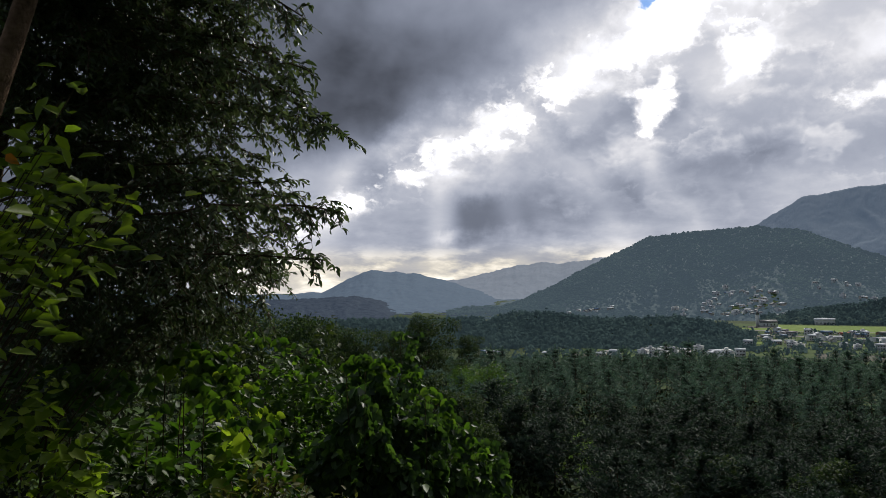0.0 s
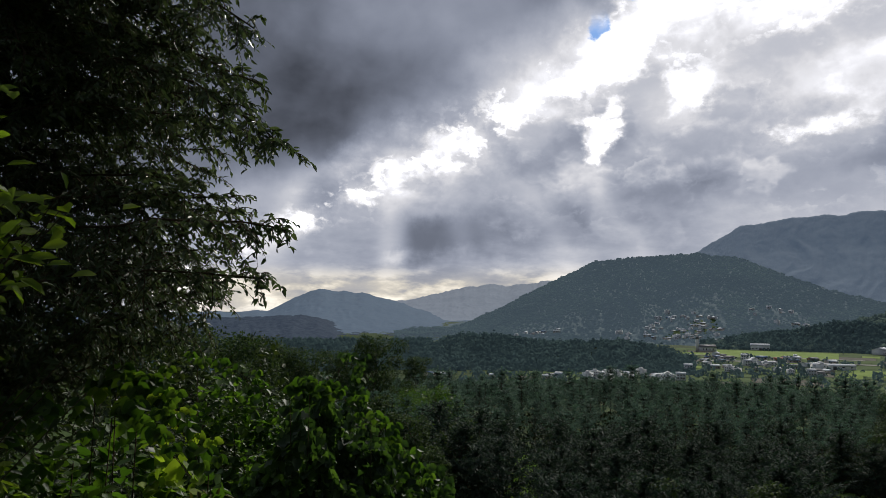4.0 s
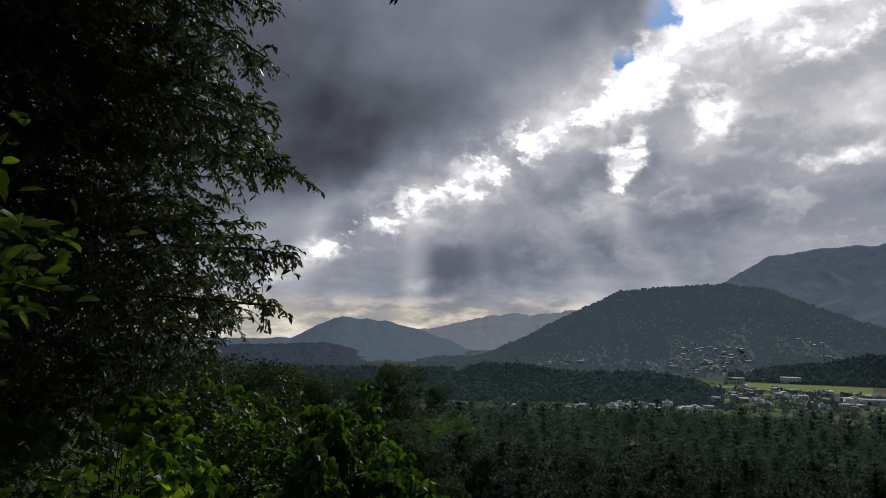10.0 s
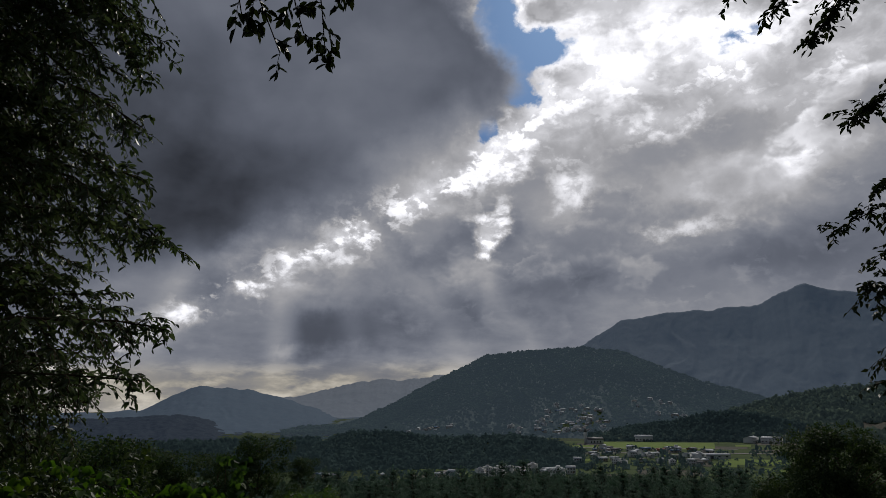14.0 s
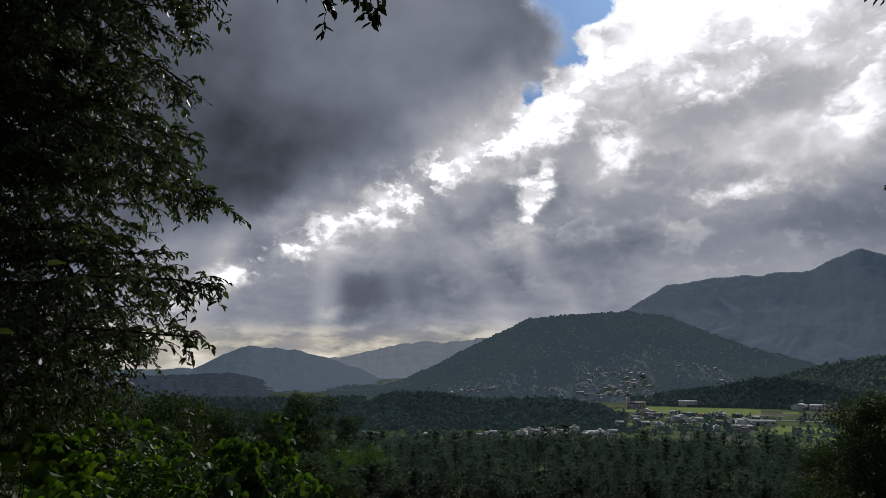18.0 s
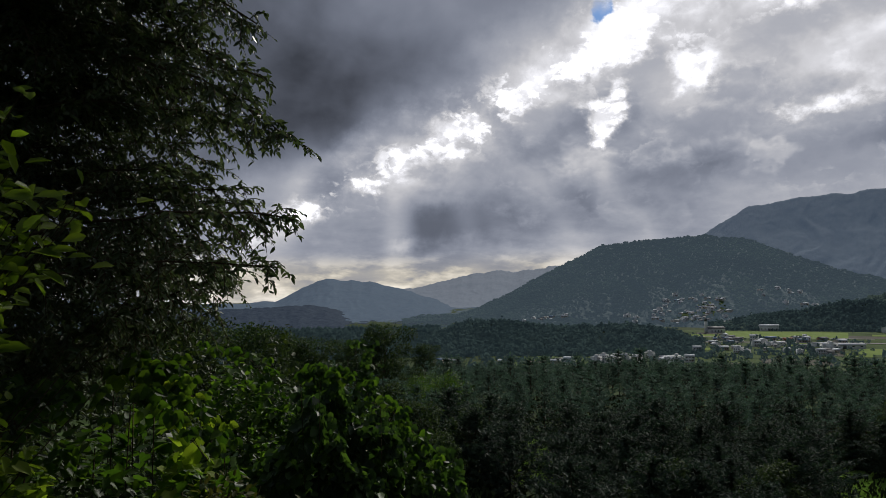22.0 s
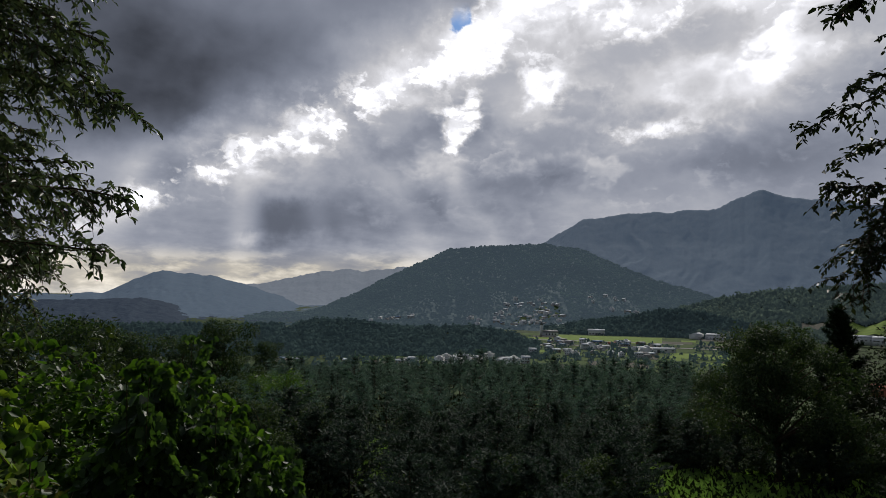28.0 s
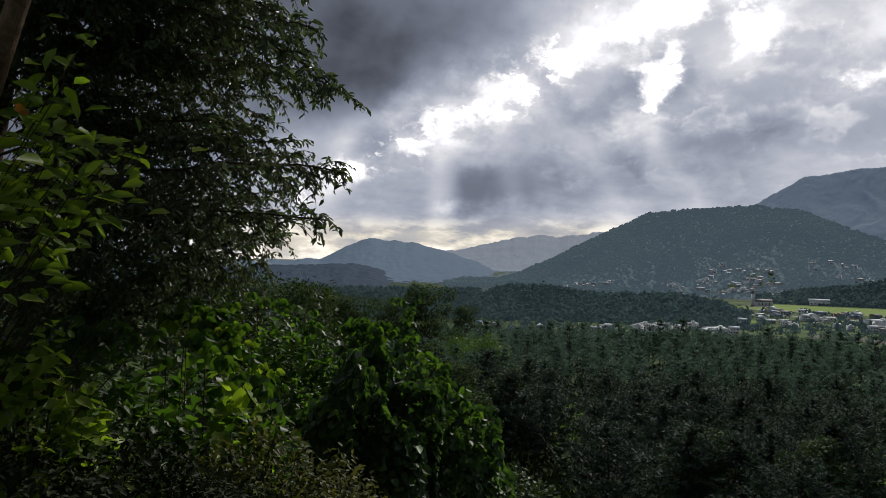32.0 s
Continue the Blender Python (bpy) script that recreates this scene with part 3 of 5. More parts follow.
# haze on the mountains, west and main hill is painted into their materials
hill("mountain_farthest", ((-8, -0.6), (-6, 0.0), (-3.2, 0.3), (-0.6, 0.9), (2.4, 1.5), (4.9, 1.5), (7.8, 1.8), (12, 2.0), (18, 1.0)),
     2500, 4300, 4800, M_FARTHER, "pale blue distant mountain ridge with haze put into its colour", 0.05, step=0.1, rows=50, seed=5, canopy=5.0, jag=0.22)
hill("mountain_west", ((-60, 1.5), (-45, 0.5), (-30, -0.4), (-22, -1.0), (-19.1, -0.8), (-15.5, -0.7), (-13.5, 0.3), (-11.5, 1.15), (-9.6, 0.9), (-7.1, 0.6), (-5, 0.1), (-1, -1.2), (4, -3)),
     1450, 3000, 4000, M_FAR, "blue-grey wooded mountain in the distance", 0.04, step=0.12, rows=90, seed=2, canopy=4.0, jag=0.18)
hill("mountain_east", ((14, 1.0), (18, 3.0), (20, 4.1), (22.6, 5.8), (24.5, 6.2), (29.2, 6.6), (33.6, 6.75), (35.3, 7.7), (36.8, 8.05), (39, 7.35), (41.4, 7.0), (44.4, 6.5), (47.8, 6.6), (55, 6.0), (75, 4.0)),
     1900, 3000, 3900, M_FAR, "high blue-grey wooded mountain with haze put into its colour", 0.028, step=0.12, rows=80, seed=7, canopy=3.5, jag=0.22)
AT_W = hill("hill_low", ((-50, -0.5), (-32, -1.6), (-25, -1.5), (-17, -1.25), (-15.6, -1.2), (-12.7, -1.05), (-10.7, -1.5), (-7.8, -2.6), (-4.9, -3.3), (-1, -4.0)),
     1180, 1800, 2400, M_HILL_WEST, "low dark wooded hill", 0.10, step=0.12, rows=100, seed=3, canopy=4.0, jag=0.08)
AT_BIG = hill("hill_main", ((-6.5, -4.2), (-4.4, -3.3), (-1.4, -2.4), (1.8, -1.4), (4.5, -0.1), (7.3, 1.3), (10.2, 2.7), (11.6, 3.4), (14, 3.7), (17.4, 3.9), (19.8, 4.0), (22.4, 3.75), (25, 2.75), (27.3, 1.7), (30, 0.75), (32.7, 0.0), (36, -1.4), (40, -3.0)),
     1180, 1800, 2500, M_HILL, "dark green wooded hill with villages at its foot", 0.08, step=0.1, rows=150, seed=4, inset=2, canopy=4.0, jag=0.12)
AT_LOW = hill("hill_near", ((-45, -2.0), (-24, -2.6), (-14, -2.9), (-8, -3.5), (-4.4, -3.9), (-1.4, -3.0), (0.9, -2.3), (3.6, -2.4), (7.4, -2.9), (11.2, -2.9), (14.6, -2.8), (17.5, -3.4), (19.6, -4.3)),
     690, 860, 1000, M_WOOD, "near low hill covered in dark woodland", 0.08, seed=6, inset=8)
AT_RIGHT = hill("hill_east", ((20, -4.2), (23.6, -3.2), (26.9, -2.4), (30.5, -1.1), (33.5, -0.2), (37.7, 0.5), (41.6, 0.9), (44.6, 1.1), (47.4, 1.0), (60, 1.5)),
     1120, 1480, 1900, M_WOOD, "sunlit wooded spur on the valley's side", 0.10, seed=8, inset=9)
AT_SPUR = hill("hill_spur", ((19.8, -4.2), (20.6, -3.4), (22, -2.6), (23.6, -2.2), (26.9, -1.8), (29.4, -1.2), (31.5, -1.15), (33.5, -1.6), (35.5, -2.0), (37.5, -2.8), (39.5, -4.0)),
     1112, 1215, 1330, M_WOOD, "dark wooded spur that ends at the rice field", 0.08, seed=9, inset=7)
rng = np.random.default_rng(11)


def gz(p):
    return float(ground_z(p[0], p[1]))


# ------------------------------------------------------------------ woods on the hills
def ico(seed, level=2):
    """An uneven round crown of a far tree."""
    bm = bmesh.new()
    bmesh.ops.create_icosphere(bm, subdivisions=level, radius=1.0)
    V = np.array([v.co for v in bm.verts])
    F = np.array([[v.index for v in f.verts] for f in bm.faces])
    bm.free()
    r = np.random.default_rng(seed)
    V = V * (1 + 0.15 * r.standard_normal((len(V), 1)))
    V[:, 2] *= 1.15
    return V, F


def feathery(seed, n):
    """A far tree's crown as a shell of overlapping sprays of foliage."""
    q = np.random.default_rng(seed)
    d = unit(q.normal(0, 1, (n, 3)) + (0, 0, 0.25))
    P = d * q.uniform(0.65, 1.0, (n, 1)) * (1, 1, 1.1)
    side = unit(np.cross(d, q.normal(0, 1, (n, 3))))
    V, F = blades(P - side * 0.45, side, d + q.normal(0, 0.45, (n, 3)), q.uniform(0.7, 1.1, n), q.uniform(0.7, 1.1, n), DIAMOND_V, DIAMOND_F)
    return V, np.concatenate([F[:, (0, 1, 2)], F[:, (0, 2, 3)]])


CROWNS = [ico(s) for s in range(5)]
SPRAYS = [feathery(100 + s, 15) for s in range(5)]
FAR_CROWNS = [ico(s, 1) for s in range(5)]


def woods(name, places, size, spread, mat, label, crowns=CROWNS, rise=1.0):
    """A wood: many uneven crowns set close on a slope."""
    pieces = []
    for i in range(5):
        P = places[i::5]
        s = size * np.exp(np.clip(rng.normal(0, spread, len(P)), -1.6 * spread, 1.6 * spread))
        turn = rng.uniform(0, 6.28, len(P))
        V, F = crowns[i]
        c, sn = np.cos(turn)[:, None], np.sin(turn)[:, None]
        X = V[None, :, 0] * c - V[None, :, 1] * sn
        Y = V[None, :, 0] * sn + V[None, :, 1] * c
        Q = np.stack([X, Y, np.broadcast_to(V[None, :, 2] * rise * rng.uniform(0.85, 1.5, len(P))[:, None], X.shape)], -1) * s[:, None, None] + (P + np.stack([0 * s, 0 * s, s * 0.35], -1))[:, None]
        pieces.append((Q.reshape(-1, 3), (np.arange(len(P))[:, None, None] * len(V) + F[None]).reshape(-1, 3)))
    V, F = join(pieces)
    return tagged(new(name, mesh_of(name, V, [F], mat, True)), label, "woodland", kind="stuff")


def crown_material(name, dark, mid, light, scale, grain=0.45, patchy=0.9, wide=0.015, relief=1.0, haze_glow=None):
    m, t, p, out = material(name)
    geo = t.nodes.new("ShaderNodeNewGeometry")
    where = t.nodes.new("ShaderNodeTexCoord").outputs["Object"]
    patch = Num(t, noise_node(t, where, wide, 4.0).outputs["Fac"])
    small = Num(t, noise_node(t, where, scale, 5.0, 0.7).outputs["Fac"])
    fac = Num(t, geo.outputs["Random Per Island"]) * grain + (patch - 0.35) * patchy + (small - 0.5) * 0.5
    t.links.new(ramp(t, fac.s, ((0.0, dark), (0.45, mid), (0.9, light))), p.inputs["Base Color"])
    p.inputs["Roughness"].default_value = 0.95
    p.inputs["Specular IOR Level"].default_value = 0.0
    # emission stands in for haze in front of the woods
    if haze_glow:
        p.inputs["Emission Color"].default_value = (*haze_glow, 1)
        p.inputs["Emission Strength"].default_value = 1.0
    thin = t.nodes.new("ShaderNodeBsdfTranslucent")
    t.links.new(p.inputs["Base Color"].links[0].from_socket, thin.inputs["Color"])
    both = t.nodes.new("ShaderNodeMixShader")
    both.inputs[0].default_value = 0.45
    t.links.new(p.outputs[0], both.inputs[1])
    t.links.new(thin.outputs[0], both.inputs[2])
    t.links.new(both.outputs[0], out.inputs[0])
    b = t.nodes.new("ShaderNodeBump")
    b.inputs["Strength"].default_value, b.inputs["Distance"].default_value = relief, 1.5
    t.links.new(small.s, b.inputs["Height"])
    t.links.new(b.outputs[0], p.inputs["Normal"])
    return m


# Haze is painted into these crowns by bluish base colours and faint emission.
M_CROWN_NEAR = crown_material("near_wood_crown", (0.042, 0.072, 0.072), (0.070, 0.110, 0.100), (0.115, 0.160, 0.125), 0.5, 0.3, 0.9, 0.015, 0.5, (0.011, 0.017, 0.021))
# Paler than the near crowns: sunlight on the spur put into the colour.
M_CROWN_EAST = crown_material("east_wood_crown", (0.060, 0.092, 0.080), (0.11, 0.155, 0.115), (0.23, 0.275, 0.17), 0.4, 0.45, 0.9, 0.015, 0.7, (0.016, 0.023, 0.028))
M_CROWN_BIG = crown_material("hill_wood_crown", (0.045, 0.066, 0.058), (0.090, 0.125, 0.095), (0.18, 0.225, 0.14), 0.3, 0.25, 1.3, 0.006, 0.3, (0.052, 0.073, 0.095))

a, r = rng.uniform(-32, 19.4, 10500), rng.uniform(695, 875, 10500)
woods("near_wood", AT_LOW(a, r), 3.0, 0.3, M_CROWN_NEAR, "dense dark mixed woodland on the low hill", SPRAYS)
a, r = rng.uniform(-40, -2, 3600), rng.uniform(870, 1190, 3600)
woods("valley_wood", polar(a, r, 0.0), 4.4, 0.3, M_CROWN_NEAR, "dark woodland filling the western valley floor", FAR_CROWNS)
a, r = rng.uniform(20.3, 56, 11000), rng.uniform(1125, 1500, 11000)
keep = ~((a > 42.0) & (a < 45.4) & (r < 1270)) & ~((a > 39.3) & (a < 41.3) & (r > 1220) & (r < 1280))
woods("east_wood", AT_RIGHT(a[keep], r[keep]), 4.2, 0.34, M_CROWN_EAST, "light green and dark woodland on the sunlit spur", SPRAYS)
a, r = rng.uniform(20, 39.3, 4200), rng.uniform(1114, 1230, 4200)
woods("spur_wood", AT_SPUR(a, r), 3.6, 0.3, M_CROWN_NEAR, "dark woodland on the spur by the rice field", SPRAYS)
a, r = rng.uniform(-5, 38, 34000), 1200 + 612 * rng.uniform(0, 1, 34000) ** 0.9
hamlet = ((a > 15.6) & (a < 21.8) & (r < 1490)) | ((a > 4.6) & (a < 12.6) & (r > 1270) & (r < 1400)) | ((a > 13) & (a < 15.4) & (r < 1300)) | ((a > 23.3) & (a < 27.8) & (r > 1320) & (r < 1455))
keep = ~(hamlet & (rng.uniform(0, 1, 34000) < 0.60))
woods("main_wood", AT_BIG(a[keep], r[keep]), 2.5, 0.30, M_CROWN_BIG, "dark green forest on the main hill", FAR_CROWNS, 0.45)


# ------------------------------------------------------------------ fields, lanes and buildings in the valley
def slope_patch(az0, az1, r0, r1, at, mat, label):
    """A field that lies on a hill's slope."""
    A, R = np.meshgrid(np.linspace(az0, az1, 14), np.linspace(r0, r1, 12), indexing="ij")
    V = at(A, R).reshape(-1, 3) + (0, 0, 0.9)
    i, j = np.meshgrid(np.arange(13), np.arange(11), indexing="ij")
    F = np.stack([i * 12 + j, i * 12 + j + 1, (i + 1) * 12 + j + 1, (i + 1) * 12 + j], -1).reshape(-1, 4)
    return tagged(new("field", mesh_of("field", V, [F], mat)), label, "field", kind="structure")


def patch(name, az0, az1, r0, r1, mat, label, category, z=0.6, lean=0.0):
    """A flat field between two azimuths and two distances."""
    azs = np.linspace(az0, az1, 14)
    s = np.linspace(0, 1, 5)
    A, S = np.meshgrid(azs, s, indexing="ij")
    R = r0 + (r1 - r0) * S + lean * (A - az0)
    V = polar(A, R, z + 0.02 * wobble(A, R, 1.0)).reshape(-1, 3)
    i, j = np.meshgrid(np.arange(13), np.arange(4), indexing="ij")
    F = np.stack([i * 5 + j, i * 5 + j + 1, (i + 1) * 5 + j + 1, (i + 1) * 5 + j], -1).reshape(-1, 4)
    return tagged(new(name, mesh_of(name, V, [F], mat)), label, category, kind="structure")


slope_patch(42.3, 45.2, 1195, 1262, AT_RIGHT, M_FIELD, "ripening yellow rice field on the slope")
slope_patch(39.4, 41.2, 1235, 1275, AT_RIGHT, M_SOIL, "bare earth cut on the wooded slope")
for k in range(12):
    az, rr = rng.uniform(15.8, 21.0), rng.uniform(1215, 1330)
    slope_patch(az, az + rng.uniform(0.4, 1.2), rr, rr + rng.uniform(12, 30), AT_BIG, M_FIELD2, "small terraced field among the village houses")
patch("field", 20.9, 29.4, 955, 1090, M_FIELD, "flat yellow-green rice field in sunlight", "field", 0.75)
patch("field", 30.0, 34.0, 765, 830, M_FIELD, "small flat rice field beside the sheds", "field", 0.75)
patch("road_1", 17.0, 37.0, 872, 884, M_ROAD, "pale concrete lane across the valley", "road", 0.9, 2.0)
patch("road_2", 17.0, 31.0, 968, 976, M_ROAD, "pale lane along the rice field", "road", 0.9, 0.0)
# a patchwork of small fields over the rest of the floor
edge = 560.0
while edge < 1110:
    deep = rng.uniform(32, 60)
    az = 3.0 if edge < 690 else 16.5
    while az < 37:
        wide = rng.uniform(1.0, 3.2)
        pick = rng.uniform()
        mat, words = ((M_FIELD, "small bright green rice field"), (M_SOIL, "bare pale yard and soil between houses"), *((M_FIELD2, "small dim green field of crops"),) * 7)[int(pick * 8.999)]
        patch("field", az + 0.03, az + wide - 0.05, edge + 1.5, edge + deep - 1.5, mat, words, "field", 0.55 + 0.001 * az)
        az += wide
    edge += deep


def box_geo(x0, x1, y0, y1, z0, z1):
    V = np.array([(x, y, z) for x in (x0, x1) for y in (y0, y1) for z in (z0, z1)], float)
    F = np.array([(0, 1, 3, 2), (4, 6, 7, 5), (0, 4, 5, 1), (2, 3, 7, 6), (0, 2, 6, 4), (1, 5, 7, 3)])
    return V, F


def gable_geo(w, d, z, rise, over, thick=0.2):
    """Two roof slopes with thickness and eaves; the ridge runs along x."""
    x, y = w / 2 + over, d / 2 + over
    low = z - rise * over / (d / 2)
    V = []
    for lift in (0.0, thick):
        for xx in (-x, x):
            V += [(xx, -y, low + lift), (xx, 0, z + rise + lift), (xx, y, low + lift)]
    F = [(0, 1, 4, 3), (1, 2, 5, 4), (6, 9, 10, 7), (7, 10, 11, 8), (0, 3, 9, 6), (2, 8, 11, 5), (0, 6, 7, 1), (1, 7, 8, 2), (3, 4, 10, 9), (4, 5, 11, 10)]
    return np.array(V, float), np.array(F)


def gable_wall_geo(w, d, h, rise):
    x, y = w / 2, d / 2
    V = np.array([(-x, -y, -4), (x, -y, -4), (x, y, -4), (-x, y, -4), (-x, -y, h), (x, -y, h), (x, y, h), (-x, y, h), (-x, 0, h + rise), (x, 0, h + rise)], float)
    quads = np.array([(0, 1, 5, 4), (2, 3, 7, 6), (0, 3, 2, 1), (4, 5, 9, 8), (6, 7, 8, 9), (1, 2, 6, 5), (3, 0, 4, 7)])
    tris = np.array([(5, 6, 9), (7, 4, 8)])
    return V, quads, tris


def house(w, d, h, rise, wall, roof, label, floors=1, flat=False, name="house"):
    ob = thing(name, (0, 0, 0), label, name, "houses in the valley")
    if flat:
        V, F = box_geo(-w / 2, w / 2, -d / 2, d / 2, -4, h)
        part("wall", mesh_of("wall", V, [F], wall), ob)
        V, F = join([box_geo(-w / 2 - 0.2, w / 2 + 0.2, -d / 2 - 0.2, d / 2 + 0.2, h + 0.003, h + 0.35), box_geo(-w / 5, w / 6, -d / 5, d / 5, h + 0.34, h + 2.3)])
        part("roof", mesh_of("roof", V, [F], roof), ob)
    else:
        V, q, tr = gable_wall_geo(w, d, h, rise * 0.97)
        part("wall", mesh_of("wall", V, [q, tr], wall), ob)
        V, F = gable_geo(w, d, h, rise, 0.6)
        part("roof", mesh_of("roof", V, [F], roof), ob)
    for k in range(floors):
        for xx in np.linspace(-w * 0.34, w * 0.34, 3):
            V, F = box_geo(xx - 0.7, xx + 0.7, -d / 2 - 0.06, -d / 2 + 0.05, k * 2.8 + 0.9, k * 2.8 + 2.2)
            part("window", mesh_of("window", V, [F], M_GLASS), ob)
    V, F = box_geo(w * 0.15, w * 0.15 + 1.0, -d / 2 - 0.08, -d / 2 + 0.05, 0.05, 2.05)
    part("door", mesh_of("door", V, [F], M_BRICK), ob)
    return ob


KINDS = [
    house(11, 8, 3.2, 1.9, M_WHITE, M_ROOF, "white farmhouse with a grey pitched roof"),
    house(9, 7.5, 5.8, 1.6, M_WHITE, M_SHEET, "two-storey white house with a pale sheet roof", 2),
    house(12, 7, 3.0, 1.7, M_CREAM, M_ROOF_B, "low cream house with a blue roof"),
    house(10, 8, 3.1, 2.0, M_CREAM, M_ROOF_R, "cream cottage with a red tiled roof"),
    house(9, 9, 6.2, 0.3, M_WHITE, M_WHITE, "white two-storey block house with a flat roof", 2, True),
    house(10, 8, 3.2, 1.8, M_BRICK, M_ROOF, "brown brick house with a grey roof"),
    house(13, 8, 3.0, 1.5, M_CREAM, M_SHEET, "long low house with a pale metal roof"),
]


def settle(first, az, r, z, turn):
    """A copy of a building at an azimuth and distance."""
    p = polar(az, r, z)
    return copy_thing(first, pose(p[0], p[1], p[2], 0, 0, turn))


def village(n, az0, az1, r0, r1, at, kinds, lift=0.0):
    for k in range(n):
        az, r = rng.uniform(az0, az1), rng.uniform(r0, r1)
        z = float(at(np.array([az]), np.array([r]))[0, 2]) if at else float(ground_z(*polar(az, r)[:2]))
        settle(KINDS[kinds[int(rng.integers(len(kinds)))]], az, r, z + 0.6 + lift, rng.uniform(-70, 70) - az).scale = (q := rng.uniform(0.62, 0.95), q, q)


village(40, 15.8, 21.2, 1240, 1370, AT_BIG, (0, 1, 6, 4, 1, 1, 6, 2), -0.7)
village(16, 17.5, 21.5, 1210, 1290, AT_BIG, (0, 1, 6, 4))
village(9, 5.2, 9.0, 1270, 1310, AT_BIG, (0, 2, 1, 6, 1))
village(4, 13.4, 14.8, 1230, 1290, AT_BIG, (0, 1, 4, 0))
village(9, 23.5, 27.5, 1330, 1450, AT_BIG, (0, 1, 6, 4))
village(15, 7.0, 19.0, 612, 660, None, (1, 6, 1, 4, 0), 0.4)
village(9, 12.0, 19.0, 620, 700, None, (1, 6, 4))
village(3, -2.0, 5.0, 612, 650, None, (6, 1, 2))
village(22, 17.5, 29.0, 740, 850, None, (1, 6, 4, 0))
village(12, 20.0, 27.0, 860, 960, None, (6, 1, 2, 0))
village(6, 42.0, 46.0, 1120, 1170, AT_RIGHT, (1, 4, 6, 0), 3.0)
# the white block above the village, and a red-roofed house below the road
settle(KINDS[4], 17.5, 1395, float(AT_BIG(np.array([17.5]), np.array([1395]))[0, 2]) + 3.0, -10)
settle(KINDS[3], 44.0, 185, float(ground_z(*polar(44.0, 185)[:2])) + 0.4, -30)
for k, ob in enumerate(KINDS):
    p = polar(22.0 + k * 1.15, 905 + 12 * (k % 3), 0.5)
    ob.location, ob.rotation_euler = p, (0, 0, radians(10 * k - 40))


def shed(w, d, h, rise, label, wall=M_WHITE, roof=M_SHEET):
    ob = thing("shed", (0, 0, 0), label, "shed", "sheds in the valley")
    V, q, tr = gable_wall_geo(w, d, h, rise * 0.97)
    part("wall", mesh_of("wall", V, [q, tr], wall), ob)
    V, F = gable_geo(w, d, h, rise, 0.5)
    part("roof", mesh_of("roof", V, [F], roof), ob)
    for xx in np.linspace(-w * 0.4, w * 0.4, 5):
        V, F = box_geo(xx - 1.2, xx + 1.2, -d / 2 - 0.08, -d / 2 + 0.05, 2.0, 3.2)
        part("window", mesh_of("window", V, [F], M_GLASS), ob)
    V, F = box_geo(-1.8, 1.8, -d / 2 - 0.10, -d / 2 + 0.05, 0.05, 3.4)
    part("door", mesh_of("door", V, [F], M_ROOF), ob)
    return ob


big = shed(40, 14, 4, 1.6, "long white shed with a pale low-pitched metal roof")
p = polar(29.0, 832, 0.6)
big.matrix_world = pose(*p, 0, 0, -12)
for az, r, turn in ((27.6, 850, 20), (24.6, 850, 10)):
    settle(big, az, r, 0.6, turn).scale = (0.55, 0.6, 0.8)
barn = shed(26, 14, 7, 2.2, "white warehouse with a pale blue-grey roof", M_WHITE, M_SHEET)
p = polar(33.4, 1105, 0.6)
barn.matrix_world = pose(*p, 0, 0, -50)
for az, r, turn in ((32.0, 1110, 40), (24.2, 1120, -20), (43.2, 1105, -40), (44.6, 1100, -60)):
    settle(barn, az, r, 0.6 if az < 40 else 7.0, turn)


def church(place):
    ob = thing("church", place, "pale church with a tall narrow bell tower", "church")
    V, q, tr = gable_wall_geo(24, 11, 6, 3.0)
    part("wall", mesh_of("wall", V, [q, tr], M_WHITE), ob)
    V, F = gable_geo(24, 11, 6, 3.1, 0.5)
    part("roof", mesh_of("roof", V, [F], M_ROOF), ob)
    V, F = box_geo(-15.5, -12.02, -1.75, 1.75, -1.0, 17)
    tower = part("tower", mesh_of("tower", V, [F], M_WHITE), ob)
    V = np.array([(-15.9, -2.1, 17.003), (-11.7, -2.1, 17.003), (-11.7, 2.1, 17.003), (-15.9, 2.1, 17.003), (-13.8, 0, 24)], float)
    part("spire", mesh_of("spire", V, [np.array([(0, 3, 2, 1)]), np.array([(0, 1, 4), (1, 2, 4), (2, 3, 4), (3, 0, 4)])], M_ROOF), tower)
    for xx in (-7, -2.5, 2.5, 7):
        V, F = box_geo(xx - 0.6, xx + 0.6, -5.58, -5.45, 1.5, 4.2)
        part("window", mesh_of("window", V, [F], M_GLASS), ob)
    return ob


church(polar(20.4, 1060, 0.6))

# hedgerow trees dotted over the valley floor
a = np.concatenate([rng.uniform(15, 36, 360), rng.uniform(-4, 20, 150)])
r = np.concatenate([rng.uniform(640, 950, 360), rng.uniform(560, 680, 150)])
P = polar(a, r)
P[:, 2] = ground_z(P[:, 0], P[:, 1])
woods("valley_trees", P, 2.6, 0.4, M_CROWN_NEAR, "dark hedgerow trees between fields and houses", SPRAYS)


# ------------------------------------------------------------------ pines
TUFT_V, TUFT_F = [], []
_r = np.random.default_rng(5)
for k in range(7):
    d = unit(_r.normal(0, 1, 3) * (0.75, 0.75, 0.5) + np.array([0, 0, 0.6]))
    s = unit(np.cross(d, (0.3, 0.5, 0.8)))
    n = len(TUFT_V)
    TUFT_V += [s * 0.15, -s * 0.15, d + s * 0.05]
    TUFT_F.append((n, n + 1, n + 2))
TUFT_V, TUFT_F = np.array(TUFT_V), np.array(TUFT_F)
FAN_V, FAN_F = TUFT_V[:12] * (1.3, 1.3, 1.2), TUFT_F[:4]


